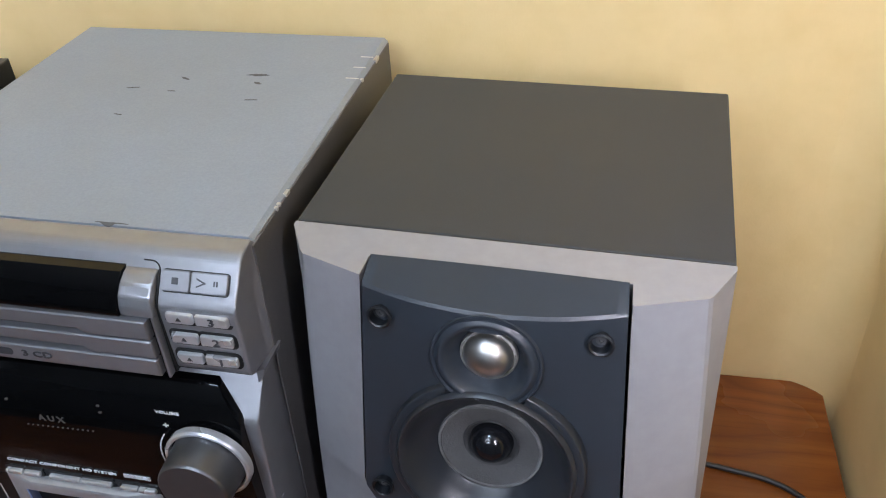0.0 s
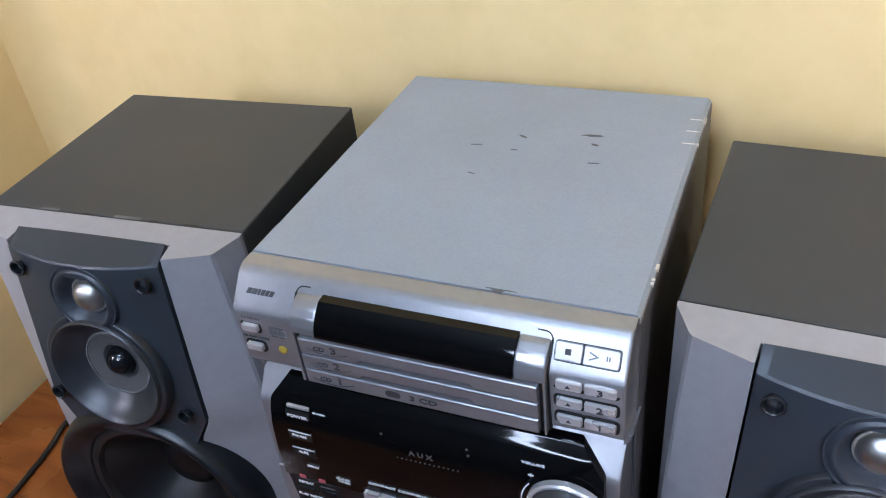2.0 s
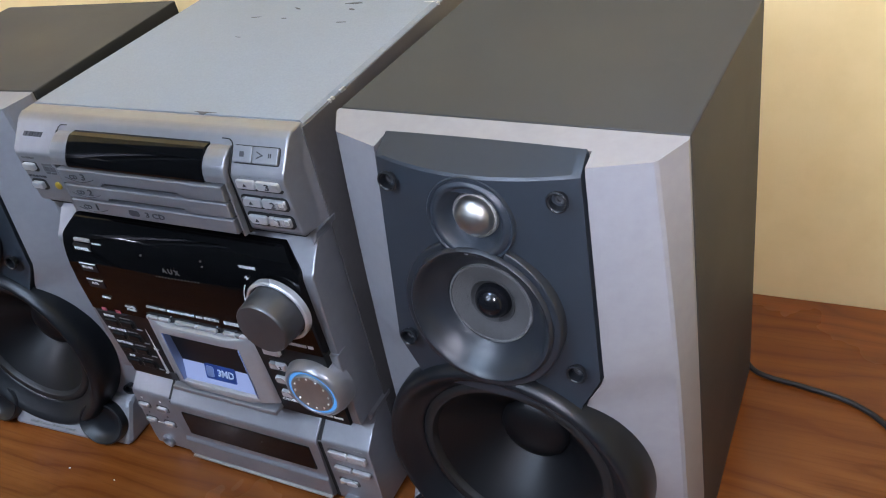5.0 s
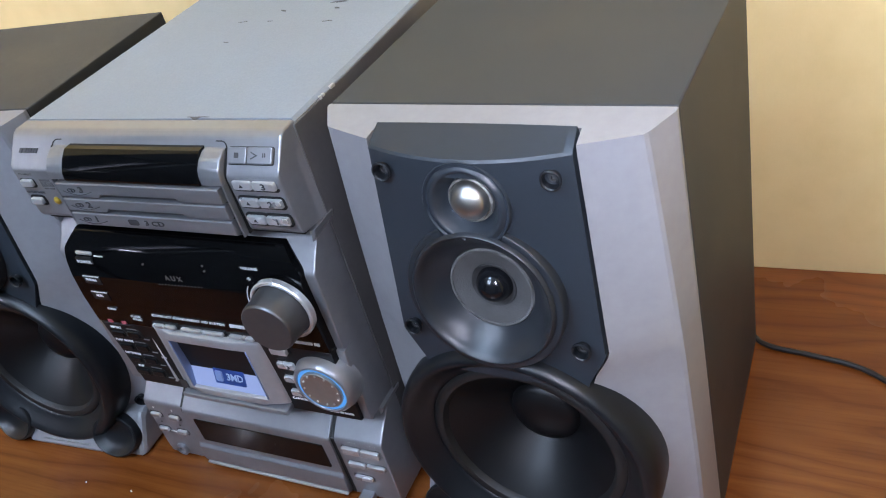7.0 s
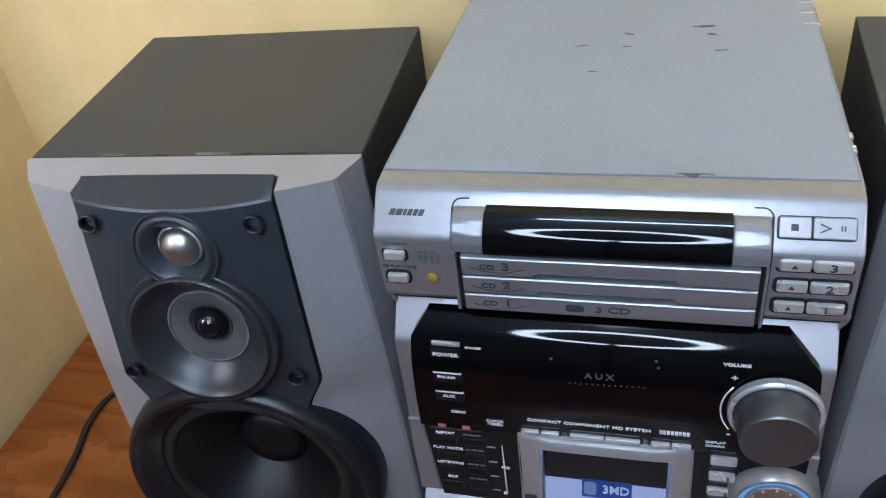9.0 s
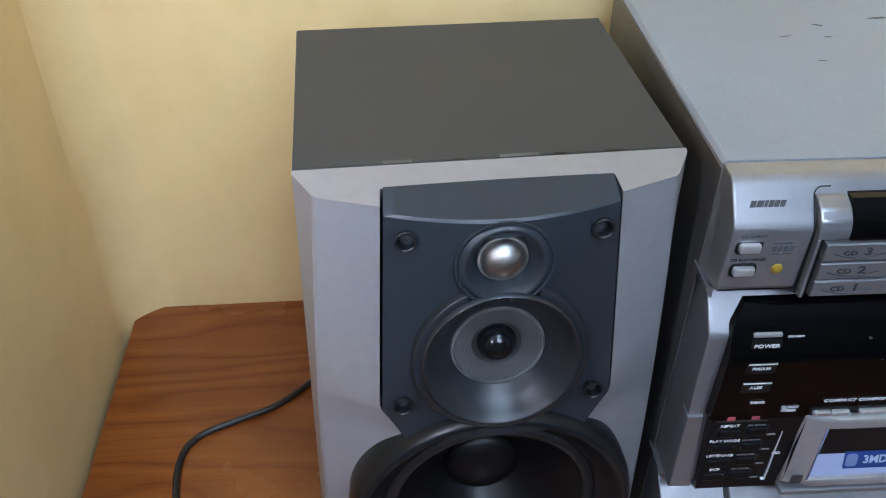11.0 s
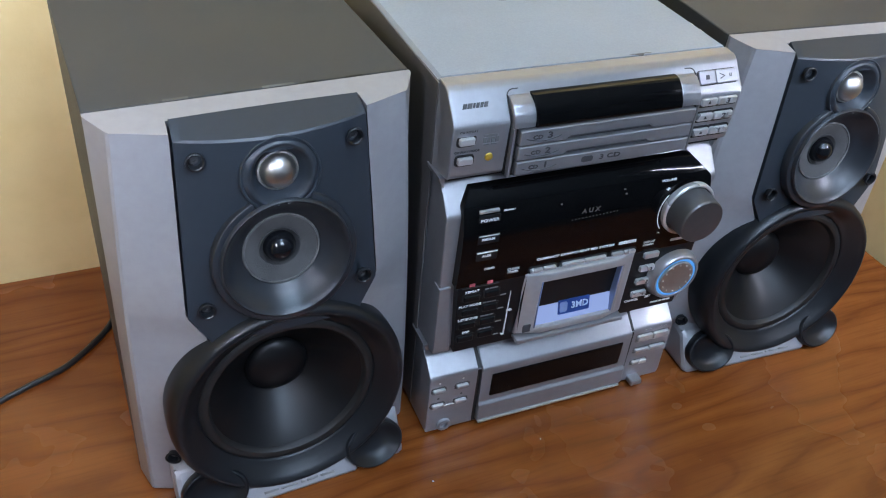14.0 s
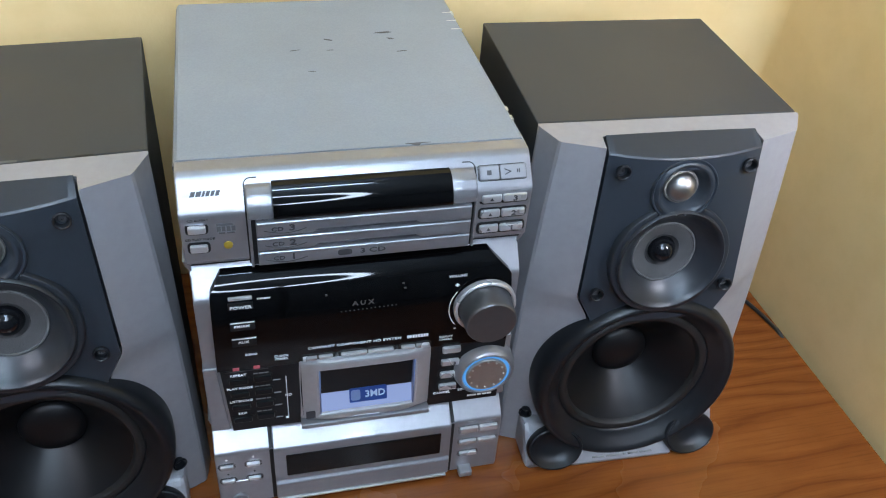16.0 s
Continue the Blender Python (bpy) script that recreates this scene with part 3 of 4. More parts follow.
for x, l, mat in ((-0.060, 0.016, "d"), (-0.022, 0.006, "k"), (0.004, 0.022, "d"), (0.034, 0.007, "k"), (0.062, 0.012, "k")):
    part("chip", block(x, x + l, 0.0012, 0.0028 if mat == "k" else 0.0040, 0.3349, 0.33522), DARK if mat == "k" else DUST, worn, "chipped and dusty front edge")
loudspeaker(pose(0.2505, 0.051, 0, 0, 0, 0.5), "grey and silver loudspeaker standing square, its top clean")


# ---- stereo system ----
hifi = thing("stereo_system", pose(0.003, 0, 0, 0, 0, 2.5), "silver compact stereo stack with disc trays, black display and cassette deck", "stereo system")
W = 0.1245

# sheet-metal cover: top and two sides, open to the front
COVER_BACK = 0.288
cover = bmesh.new()
outer = [(-W, 0.004), (-W, 0.3325), (-W + 0.0025, 0.335), (W - 0.0025, 0.335), (W, 0.3325), (W, 0.004)]
inner = [(x * 0.985, z - 0.0015 if z > 0.1 else z) for x, z in outer]
loop = outer + inner[::-1]
ends = [[cover.verts.new((x, y, z)) for x, z in loop] for y in (0.0265, COVER_BACK)]
for i in range(len(loop)):
    j = (i + 1) % len(loop)
    cover.faces.new((ends[0][i], ends[1][i], ends[1][j], ends[0][j]))
for e in ends:
    for i in range(len(outer) - 1):
        k = len(loop) - 1 - i
        cover.faces.new((e[i], e[i + 1], e[k - 1], e[k]))
lid = part("cover", cover, LID, hifi, "pale silver metal cover, scuffed and chipped")
part("back_panel", block(-W + 0.003, W - 0.003, 0.277, 0.286, 0.006, 0.331, 0.001), DARK, hifi)
# side panels in a darker, browner grey than the cover's top
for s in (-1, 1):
    part("side_panel", block(min(s * (W - 0.0004), s * (W + 0.0008)), max(s * (W - 0.0004), s * (W + 0.0008)), 0.0235, COVER_BACK - 0.001, 0.005, 0.3318, 0.0003), SIDE, lid, "side of the cover, a darker grey than its top")
# scuffs, chips and worn edges on the cover
for x, y, l, w, a, mat in ((0.052, 0.214, 0.016, 0.0035, 8, SCUFF), (0.056, 0.201, 0.007, 0.003, -12, SCUFF), (0.002, 0.203, 0.008, 0.0018, -25, SCUFF), (0.062, 0.176, 0.010, 0.0014, 5, SCUFF),
                           (-0.028, 0.185, 0.012, 0.0010, 12, SCUFF), (0.001, 0.183, 0.006, 0.0010, 0, SCUFF), (-0.018, 0.146, 0.006, 0.0012, -10, SCUFF), (0.046, 0.0282, 0.020, 0.0010, 0, SCUFF)):
    rnd = random.Random(int(x * 1e4) + int(y * 1e4))
    pts = []
    for k in range(10):
        t = 2 * math.pi * k / 10
        s = 0.6 + 0.6 * rnd.random()
        pts.append((0.5 * l * math.cos(t) * s, 0.5 * w * math.sin(t) * s))
    m = Matrix.Translation((x, y, 0.3352)) @ pose(0, 0, 0, 0, 0, a) @ Matrix(((1, 0, 0, 0), (0, 0, 1, 0), (0, -1, 0, 0), (0, 0, 0, 1)))
    part("scuff", prism(pts, 0.0, 0.0004, 0, m), mat, lid, "dark scuff mark")
part("chip", prism([(-0.006, 0.0), (-0.001, -0.003), (0.002, -0.0035), (0.004, -0.001), (0.006, 0.0)], 0.0, 0.0004, 0, Matrix.Translation((0.043, 0.0284, 0.3352)) @ Matrix(((1, 0, 0, 0), (0, 0, 1, 0), (0, -1, 0, 0), (0, 0, 0, 1)))), SCUFF, lid, "dark chip at the front edge")
rnd = random.Random(4)
for k in range(7):
    y = 0.03 + 0.245 * rnd.random() ** 1.2
    l = 0.002 + 0.004 * rnd.random()
    part("worn_edge", block(W - 0.0020, W + 0.0011, y, y + l, 0.3318 - 0.002 * rnd.random(), 0.3334, 0.0003), BARE, lid, "bare metal where the paint has worn off")
for k in range(3):
    y = 0.215 + 0.018 * k
    part("worn_edge", block(W - 0.010, W - 0.001, y, y + 0.0012, 0.3350, 0.3352), BARE, lid, "bare scratch")

# three front sections, each an extruded profile with a sloping upper face
cd = part("cd_section", sweep([(0.0262, 0.262), (0.0262, 0.3345), (0.014, 0.3342), (0.0095, 0.3315), (-0.0045, 0.3135), (-0.0062, 0.3105), (-0.0045, 0.270), (-0.0020, 0.2665)], -0.1240, 0.1240, 0.0014), SILVER, hifi, "silver disc-changer front", 25)
rec = part("receiver_section", sweep([(0.030, 0.096), (0.030, 0.2645), (0.016, 0.2640), (0.0075, 0.2552), (0.0045, 0.2515), (-0.0075, 0.2372), (-0.0085, 0.2345), (-0.0085, 0.172), (-0.0085, 0.102), (-0.004, 0.096)], -0.1228, 0.1228, 0.0012), SILVER, hifi, "silver receiver front", 25)
deck = part("cassette_section", sweep([(0.030, 0.003), (0.030, 0.0955), (0.013, 0.0950), (0.0035, 0.0862), (0.0000, 0.0838), (-0.0140, 0.0714), (-0.0150, 0.0685), (-0.0150, 0.010), (-0.0150, 0.003)], -0.1248, 0.1248, 0.0012), SILVER, hifi, "silver cassette deck front", 25)
# swept-back cheeks and the little fins between the sections
for s in (-1, 1):
    cheek = bmesh.new()
    a = [(0.022, 0.3325), (0.012, 0.3325), (-0.004, 0.312), (-0.004, 0.268), (0.022, 0.268)]
    b = [(0.060, 0.3330), (0.030, 0.3330), (0.024, 0.312), (0.024, 0.262), (0.060, 0.262)]
    va = [cheek.verts.new((s * 0.1225, y, z)) for y, z in a]
    vb = [cheek.verts.new((s * 0.1246, y, z)) for y, z in b]
    cheek.faces.new(va)
    cheek.faces.new(vb[::-1])
    for i in range(5):
        cheek.faces.new((va[i], vb[i], vb[(i + 1) % 5], va[(i + 1) % 5]))
    part("cheek", cheek, SILVER_SOFT, cd)
    part("fin", prism([(s * 0.1215, 0.2545), (s * 0.1255, 0.2600), (s * 0.1268, 0.2650), (s * 0.1255, 0.2648), (s * 0.1215, 0.2640)], 0.004, 0.028, 0.0008), SILVER, rec)
    part("fin", prism([(s * 0.1215, 0.0880), (s * 0.1255, 0.0930), (s * 0.1266, 0.0975), (s * 0.1215, 0.0965)], 0.002, 0.030, 0.0008), SILVER, deck)
    part("side_bar", prism([(s * 0.1135, 0.1685), (s * 0.1236, 0.1685), (s * 0.1236, 0.0975), (s * 0.1085, 0.0975)], -0.0105, 0.0, 0.0008), SILVER, rec)
# near-black strips that paint the shade in the gaps between the sections
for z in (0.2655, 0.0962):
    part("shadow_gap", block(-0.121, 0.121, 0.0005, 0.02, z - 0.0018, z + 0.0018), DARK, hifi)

SLOPE_CD = Matrix.Translation((0, 0.0025, 0.3225)) @ pose(0, 0, 0, -37.9, 0, 0)


def button(parent, x0, x1, z0, z1, y, mat=SILVER, out=0.0026, well=True, m=None, label="", r=0.0012):
    b = part("button", prism(rounded(x0, x1, z0, z1, min(r, (z1 - z0) * 0.3, (x1 - x0) * 0.3), 3), y - out, y + 0.001, 0.0009, m), mat, parent, label)
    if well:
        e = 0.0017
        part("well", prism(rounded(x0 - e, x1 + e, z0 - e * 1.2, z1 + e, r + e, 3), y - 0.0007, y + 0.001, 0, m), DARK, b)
    return b


def write(parent, text, x, z, y, size, mat=PRINT, stretch=1.15, m=None):
    base = Matrix.Translation((x, y - 0.0003, z))
    part("lettering", words(text, size, (m @ base) if m is not None else base, stretch), mat, parent)


def bars(parent, x0, x1, z, y, h, mat, count=5, m=None):
    rr = random.Random(int((x0 + z) * 1e5))
    bits, x, step = [], x0, (x1 - x0) / count
    for k in range(count):
        bits.append(block(x, x + step * (0.72 + 0.2 * rr.random()), y - 0.0004, y + 0.0002, z - h / 2, z + h / 2, m=m))
        x += step
    part("lettering", merge(*bits), mat, parent)


# -- disc changer --
SHOULDER = [(0.012, 0.3068), (-0.0110, 0.3068), (-0.0110, 0.3120), (-0.0090, 0.3178), (-0.0045, 0.3226), (0.0015, 0.3258), (0.012, 0.3265)]
for x0, x1, p0, p1, g in ((-0.0792, -0.0617, -0.0792, -0.0772, -0.0803), (0.0632, 0.0812, 0.0798, 0.0812, 0.0813)):
    part("shoulder", sweep(SHOULDER, x0, x1, 0.0012), SILVER, cd, "", 25)
    part("post", block(p0, p1, -0.0112, 0.004, 0.2668, 0.3072, 0.0004), SILVER, cd)
    part("groove", sweep([(-0.0066, 0.2668), (-0.0066, 0.3110), (-0.0052, 0.3145), (0.0040, 0.3262), (0.010, 0.3262), (0.010, 0.2668)], g, g + 0.0010), DARK, cd)
for s in (-1, 1):
    xa = -0.0798 if s < 0 else 0.0818
    arch = [(xa, -0.0090), (xa, 0.0040)] + [(xa - s * (0.0045 - 0.0045 * math.cos(radians(a))), 0.0040 + 0.0045 * math.sin(radians(a))) for a in (20, 45, 70, 90)] + [(xa - s * 0.0090, 0.0086)]
    part("arch_line", tube([SLOPE_CD @ Vector((px, -0.0002, pz)) for px, pz in arch], 0.0004, 6, 3), DARK, cd)
wy, spot = [(0.012, 0.3070), (-0.0118, 0.3070), (-0.0124, 0.3084)], (-0.0124, 0.3092)
for a0, a1, length in ((0, 29, 0.0060), (29, 49, 0.0120), (49, 55, 0.0040)):
    for k in range(8):
        a = radians(a0 + (a1 - a0) * (k + 0.5) / 8)
        wy.append(spot)
        spot = (spot[0] + length / 8 * math.sin(a), spot[1] + length / 8 * math.cos(a))
wy = wy + [spot, (0.012, 0.3272)]
part("disc_window", sweep(wy, -0.0616, 0.0631), GLASS_BLACK, cd, "glossy black disc window", 60)
part("slot_back", block(-0.0772, 0.0798, -0.0085, 0.0, 0.2672, 0.3068), DARK, cd)
for k, (z0, z1) in enumerate(((0.2690, 0.2800), (0.2815, 0.2925), (0.2940, 0.3055))):
    if k:
        out = [(-0.0742, z0), (-0.0358, z0), (-0.0328, z0 + 0.0042), (0.0372, z0 + 0.0042), (0.0402, z0), (0.0772, z0), (0.0772, z1), (-0.0742, z1)]
    else:
        out = [(-0.0742, z0), (0.0772, z0), (0.0772, z1), (-0.0742, z1)]
    tray = part("disc_tray", prism(out, -0.0132, -0.008, 0.0008), SILVER, cd, "silver disc tray")
    # recess floor in darker silver than the tray, its shade put into the colour
    if k:
        part("shaded_grip", block(-0.0355, 0.0400, -0.0095, -0.0080, z0 - 0.0004, z0 + 0.0044), KNOB, tray)
    num = str(k + 1)
    write(tray, "CD", -0.0600, (z0 + z1) / 2, -0.0132, 0.0046, PRINT_DARK, 1.25)
    write(tray, num, -0.0500, (z0 + z1) / 2 + 0.0006, -0.0132, 0.0070, PRINT_DARK, 1.4)
    arc = tube([(-0.0690 + 0.0026 * q, -0.0133, (z0 + z1) / 2 - 0.0006 - 0.0030 * math.sin(math.pi * q / 11)) for q in range(12)], 0.0003, 5, 2)
    part("swoosh", arc, PRINT_DARK, tray)
    if not k:
        write(tray, "3 CD", 0.0060, (z0 + z1) / 2, -0.0132, 0.0056, PRINT_DARK, 1.5)
        part("swoosh", prism(rounded(-0.0190, -0.0090, z0 + 0.003, z1 - 0.003, 0.002), -0.0134, -0.0130), PRINT_DARK, tray)
# play keys on the slope, eject keys below
part("key_frame", prism(rounded(0.0836, 0.1199, -0.0064, 0.0054, 0.002, 4), -0.0004, 0.001, 0, SLOPE_CD), DARK, cd)
for x0, x1 in ((0.0842, 0.0992), (0.0998, 0.1193)):
    part("button", prism(rounded(x0, x1, -0.0058, 0.0048, 0.0012, 4), -0.0022, 0.001, 0.0006, SLOPE_CD), SILVER, cd)
part("stop_mark", prism(rounded(0.0898, 0.0932, -0.0022, 0.0012, 0.0002), -0.0024, -0.002, 0, SLOPE_CD), PRINT_DARK, cd)
play = [(0.1030, -0.0030), (0.1085, -0.0005), (0.1030, 0.0020), (0.1030, 0.0012), (0.1066, -0.0005), (0.1030, -0.0022)]
part("play_mark", prism(play, -0.0024, -0.002, 0, SLOPE_CD), PRINT_DARK, cd)
part("pause_mark", merge(prism(rounded(0.1122, 0.1130, -0.0016, 0.0010, 0.0001), -0.0024, -0.002, 0, SLOPE_CD), prism(rounded(0.1136, 0.1144, -0.0016, 0.0010, 0.0001), -0.0024, -0.002, 0, SLOPE_CD)), PRINT_DARK, cd)
for k, z in enumerate((0.2790, 0.2925, 0.3058)):
    y = -0.0052
    button(cd, 0.0860, 0.1006, z - 0.0032, z + 0.0032, y, CHROME, 0.0030)
    button(cd, 0.1018, 0.1196, z - 0.0032, z + 0.0032, y, CHROME, 0.0030)
    part("eject_mark", prism([(0.0915, z - 0.001), (0.0945, z - 0.001), (0.0930, z + 0.0014)], y - 0.0033, y - 0.0029), PRINT_DARK, cd)
    write(cd, str(k + 1), 0.1108, z, y - 0.0030, 0.0062, PRINT_DARK, 1.3)
    part("key_lamp", prism(rounded(0.1150, 0.1190, z - 0.0008, z + 0.0028, 0.001, 3), y - 0.0034, y - 0.002, 0.0005), BARE, cd, "small clear lamp on the key")
for z, text in ((0.3000, "CD REPEAT"), (0.2840, "CD PLAY MODE")):
    button(cd, -0.1190, -0.1072, z - 0.0028, z + 0.0028, -0.0052, CHROME, 0.0036)
    write(cd, text, -0.1118, z + 0.0070, -0.0056, 0.0023, PRINT_DARK, 1.2)
part("gold_lamp", lathe([(0.0032, 0), (0.0030, 0.0012), (0.0018, 0.002), (0, 0.0022)], Matrix.Translation((-0.0936, -0.0050, 0.2840)), 20), GOLD, cd, "small round gold lamp")
bars(cd, -0.1000, -0.0870, 0.3020, -0.0056, 0.0020, PRINT_MID, 1)
bars(cd, -0.1000, -0.0870, 0.2985, -0.0056, 0.0042, PRINT_MID, 4)
bars(cd, -0.0990, -0.0880, 0.2950, -0.0056, 0.0012, PRINT_MID, 2)
# maker's mark: a plain raised bar
badge = merge(*[prism([(x, -0.0018), (x + w, -0.0018), (x + w + 0.0014, 0.0018), (x + 0.0014, 0.0018)], -0.0006, 0.0006, 0.0, SLOPE_CD) for x, w in ((-0.1155, 0.0030), (-0.1118, 0.0034), (-0.1076, 0.0016), (-0.1052, 0.0024), (-0.1020, 0.0022), (-0.0990, 0.0026))])
part("badge", badge, PRINT_DARK, cd, "dark slanted badge")

# -- receiver: bulged window above, key panel below --


def bulge(z):
    pts = ((0.098, -0.0135), (0.14, -0.0150), (0.172, -0.0165), (0.200, -0.0175), (0.222, -0.0165), (0.236, -0.0135), (0.246, -0.0080), (0.2535, 0.0015))
    for (z0, y0), (z1, y1) in zip(pts, pts[1:]):
        if z <= z1:
            return y0 + (y1 - y0) * max(0, (z - z0) / (z1 - z0))
    return pts[-1][1]


def shell(left, right, z0, z1, rows=40, cols=24):
    """A plate that follows the bulge between two edges x = left(z), right(z), with its rim turned back."""
    bm = bmesh.new()
    grid = []
    for j in range(rows + 1):
        z = z0 + (z1 - z0) * j / rows
        ys = (bulge(z - 0.004) + bulge(z) + bulge(z + 0.004)) / 3 if z < z1 - 0.005 else bulge(z)
        grid.append([bm.verts.new((left(z) + (right(z) - left(z)) * i / cols, ys, z)) for i in range(cols + 1)])
    for a, b in zip(grid, grid[1:]):
        for i in range(cols):
            bm.faces.new((a[i], a[i + 1], b[i + 1], b[i]))
    rim = grid[0] + [r[-1] for r in grid[1:]] + grid[-1][-2::-1] + [r[0] for r in grid[-2:0:-1]]
    back = [bm.verts.new((v.co.x, 0.010, v.co.z)) for v in rim]
    n = len(rim)
    for i in range(n):
        bm.faces.new((rim[i], back[i], back[(i + 1) % n], rim[(i + 1) % n]))
    return bm


def win_left(z):
    return -0.1125 + 0.0015 * (z - 0.17) / 0.07 + max(0, z - 0.2425) * 0.75


def win_right(z):
    return 0.1165 - 0.002 * (z - 0.17) / 0.07 - max(0, z - 0.2385) * 1.05


window = part("display_window", shell(win_left, win_right, 0.1715, 0.2540), GLASS_BLACK, rec, "glossy black convex display window", 50)
keys = part("key_panel", shell(lambda z: -0.1105 + 0.004 * (0.171 - z) / 0.07, lambda z: 0.1165, 0.0985, 0.1710), PANEL, rec, "charcoal key panel", 50)
YW = -0.0178
button(window, -0.0985, -0.0812, 0.2378, 0.2408, bulge(0.239) + 0.0002, CHROME, 0.0012, False)
for text, x, z, s in (("POWER", -0.0900, 0.2332, 0.0039), ("FM/AM", -0.0905, 0.2172, 0.0033), ("AUX", -0.0905, 0.2018, 0.0032), ("DEMO", -0.0860, 0.1880, 0.0028), ("STANDBY", -0.0733, 0.2385, 0.0019)):
    write(window, text, x, z, bulge(z) - 0.0006, s)
for z in (0.2205, 0.2050):
    part("key_line", block(-0.0985, -0.0812, bulge(z) - 0.0008, bulge(z) + 0.001, z - 0.0005, z + 0.0005), PRINT, window)
for z in (0.2330, 0.2172, 0.2015):
    part("button", prism(rounded(-0.0990, -0.0810, z - 0.0045, z + 0.0040, 0.001, 3), bulge(z) - 0.0004, bulge(z) + 0.002), PANEL, window)
write(window, "CLOCK", -0.0640, 0.1822, bulge(0.182) - 0.0004, 0.0028)
write(window, "/TIMER", -0.0640, 0.1790, bulge(0.179) - 0.0004, 0.0028)
write(window, "COMPACT COMPONENT MD SYSTEM", -0.0075, 0.1868, bulge(0.187) - 0.0004, 0.0032, PRINT, 1.35)
bars(window, 0.0335, 0.0510, 0.1866, bulge(0.187) - 0.0003, 0.0028, PRINT, 8)
write(window, "VOLUME", 0.0720, 0.2400, bulge(0.240) - 0.0006, 0.0032)
write(window, "+", 0.0712, 0.2330, bulge(0.233) - 0.0006, 0.0060)
write(window, "-", 0.0712, 0.1915, bulge(0.192) - 0.0006, 0.0060)
part("volume_arc", tube([(0.0938 - 0.0285 * math.cos(radians(a)), YW - 0.0004, 0.2125 + 0.0285 * math.sin(radians(a))) for a in range(-36, 37, 12)], 0.00045, 6, 3), PRINT, window)
write(window, "DISPLAY", 0.0650, 0.1822, bulge(0.182) - 0.0004, 0.0026)
write(window, "/CHARA", 0.0650, 0.1790, bulge(0.179) - 0.0004, 0.0026)
# display segments behind the window glass
write(window, "A U X", -0.0010, 0.2265, bulge(0.2265) - 0.0002, 0.0062, VFD, 1.0)
dots = merge(*[block(x, x + 0.0009, bulge(0.2205) - 0.0004, -0.012, 0.2200 + 0.0001 * k, 0.2206 + 0.0001 * k) for k, x in enumerate([-0.018 + 0.0032 * q for q in range(14)])])
part("segments", dots, VFD, window, "faint lit display segments")
for x, z in ((0.0290, 0.2380), (0.0302, 0.2345), (-0.0290, 0.2350)):
    part("segments", block(x, x + 0.0016, bulge(z) - 0.0004, -0.010, z, z + 0.0010), VFD, window)
# volume knob
km = Matrix.Translation((0.0938, -0.0165, 0.2125))
part("knob_collar", lathe([(0.0250, 0.0), (0.0250, 0.0040), (0.0241, 0.0052), (0.0226, 0.0052), (0.0218, 0.0030)], km, 64), CHROME, rec, "bright silver collar")
part("volume_knob", lathe([(0.0214, 0.0), (0.0213, 0.0040), (0.0202, 0.0215), (0.0198, 0.0228), (0.0190, 0.0236), (0.0, 0.0244)], km, 64), KNOB, rec, "large brushed grey volume knob")
# row of small keys over the minidisc door
for x0, x1 in ((-0.0480, -0.0368), (-0.0360, -0.0247), (-0.0185, 0.0020), (0.0026, 0.0230), (0.0290, 0.0402), (0.0408, 0.0520)):
    button(rec, x0, x1, 0.1745, 0.1778, bulge(0.175) + 0.0004, CHROME, 0.0034, True)
# minidisc door: curved silver frame, lit well with a disc inside
door_bm = framed((-0.0520, 0.0548, 0.1060, 0.1735), (-0.0362, 0.0405, 0.1135, 0.1640), -0.0225, -0.010, 0.0022)
bmesh.ops.subdivide_edges(door_bm, edges=door_bm.edges[:], cuts=4, use_grid_fill=True)
for v in door_bm.verts:
    if v.co.y < -0.012:
        v.co.y += 0.0062 * max(0.0, (abs(v.co.x - 0.0014) - 0.034) / 0.0194) ** 2
door = part("minidisc_door", door_bm, PALE_SILVER, rec, "silver frame of the minidisc door", 25)
part("lower_lip", block(-0.0520, 0.0548, -0.0235, -0.012, 0.1000, 0.1045, 0.0012), SILVER, door)
part("well", merge(block(-0.0362, 0.0405, -0.0105, -0.0095, 0.1135, 0.1640), block(-0.0364, -0.0354, -0.0215, -0.0100, 0.1135, 0.1640), block(0.0397, 0.0407, -0.0215, -0.0100, 0.1135, 0.1640)), LCD_BACK, door, "lit pale blue recess")
SHELF = Matrix.Translation((0, -0.0158, 0.1262)) @ pose(0, 0, 0, -13, 0, 0)
part("shelf", prism([(-0.0356, -0.0136), (0.0398, -0.0136), (0.0398, 0.0205), (-0.0356, 0.0205)], 0.0, 0.0012, 0.0, SHELF), LCD_GLOW, door, "glowing blue lower panel")
part("minidisc", block(-0.0330, 0.0370, -0.0138, -0.0106, 0.1475, 0.1630, 0.0008), DISC_BLUE, door, "dark blue minidisc in the slot")
part("disc_hub", lathe([(0.0060, 0.0), (0.0058, 0.0008), (0, 0.0008)], Matrix.Translation((-0.014, -0.0138, 0.1545)), 24), LCD_BACK, door)
plate = part("display_plate", prism(rounded(-0.0120, 0.0190, -0.0075, 0.0065, 0.001, 3), -0.0006, 0.0004, 0, SHELF), LCD_PLATE, door, "blue and white lettered plate")
write(plate, "3MD", 0.0092, -0.0005, -0.0006, 0.0088, LCD_INK, 0.95, SHELF)
part("swoosh", prism(rounded(-0.0108, -0.0030, -0.0055, 0.0045, 0.002, 4), -0.0009, -0.0004, 0, SHELF), LCD_BACK, plate)
part("md_mark", prism(rounded(-0.0480, -0.0405, 0.1120, 0.1200, 0.0006, 3), -0.0228, -0.0222), PRINT_DARK, door, "small dark square mark")
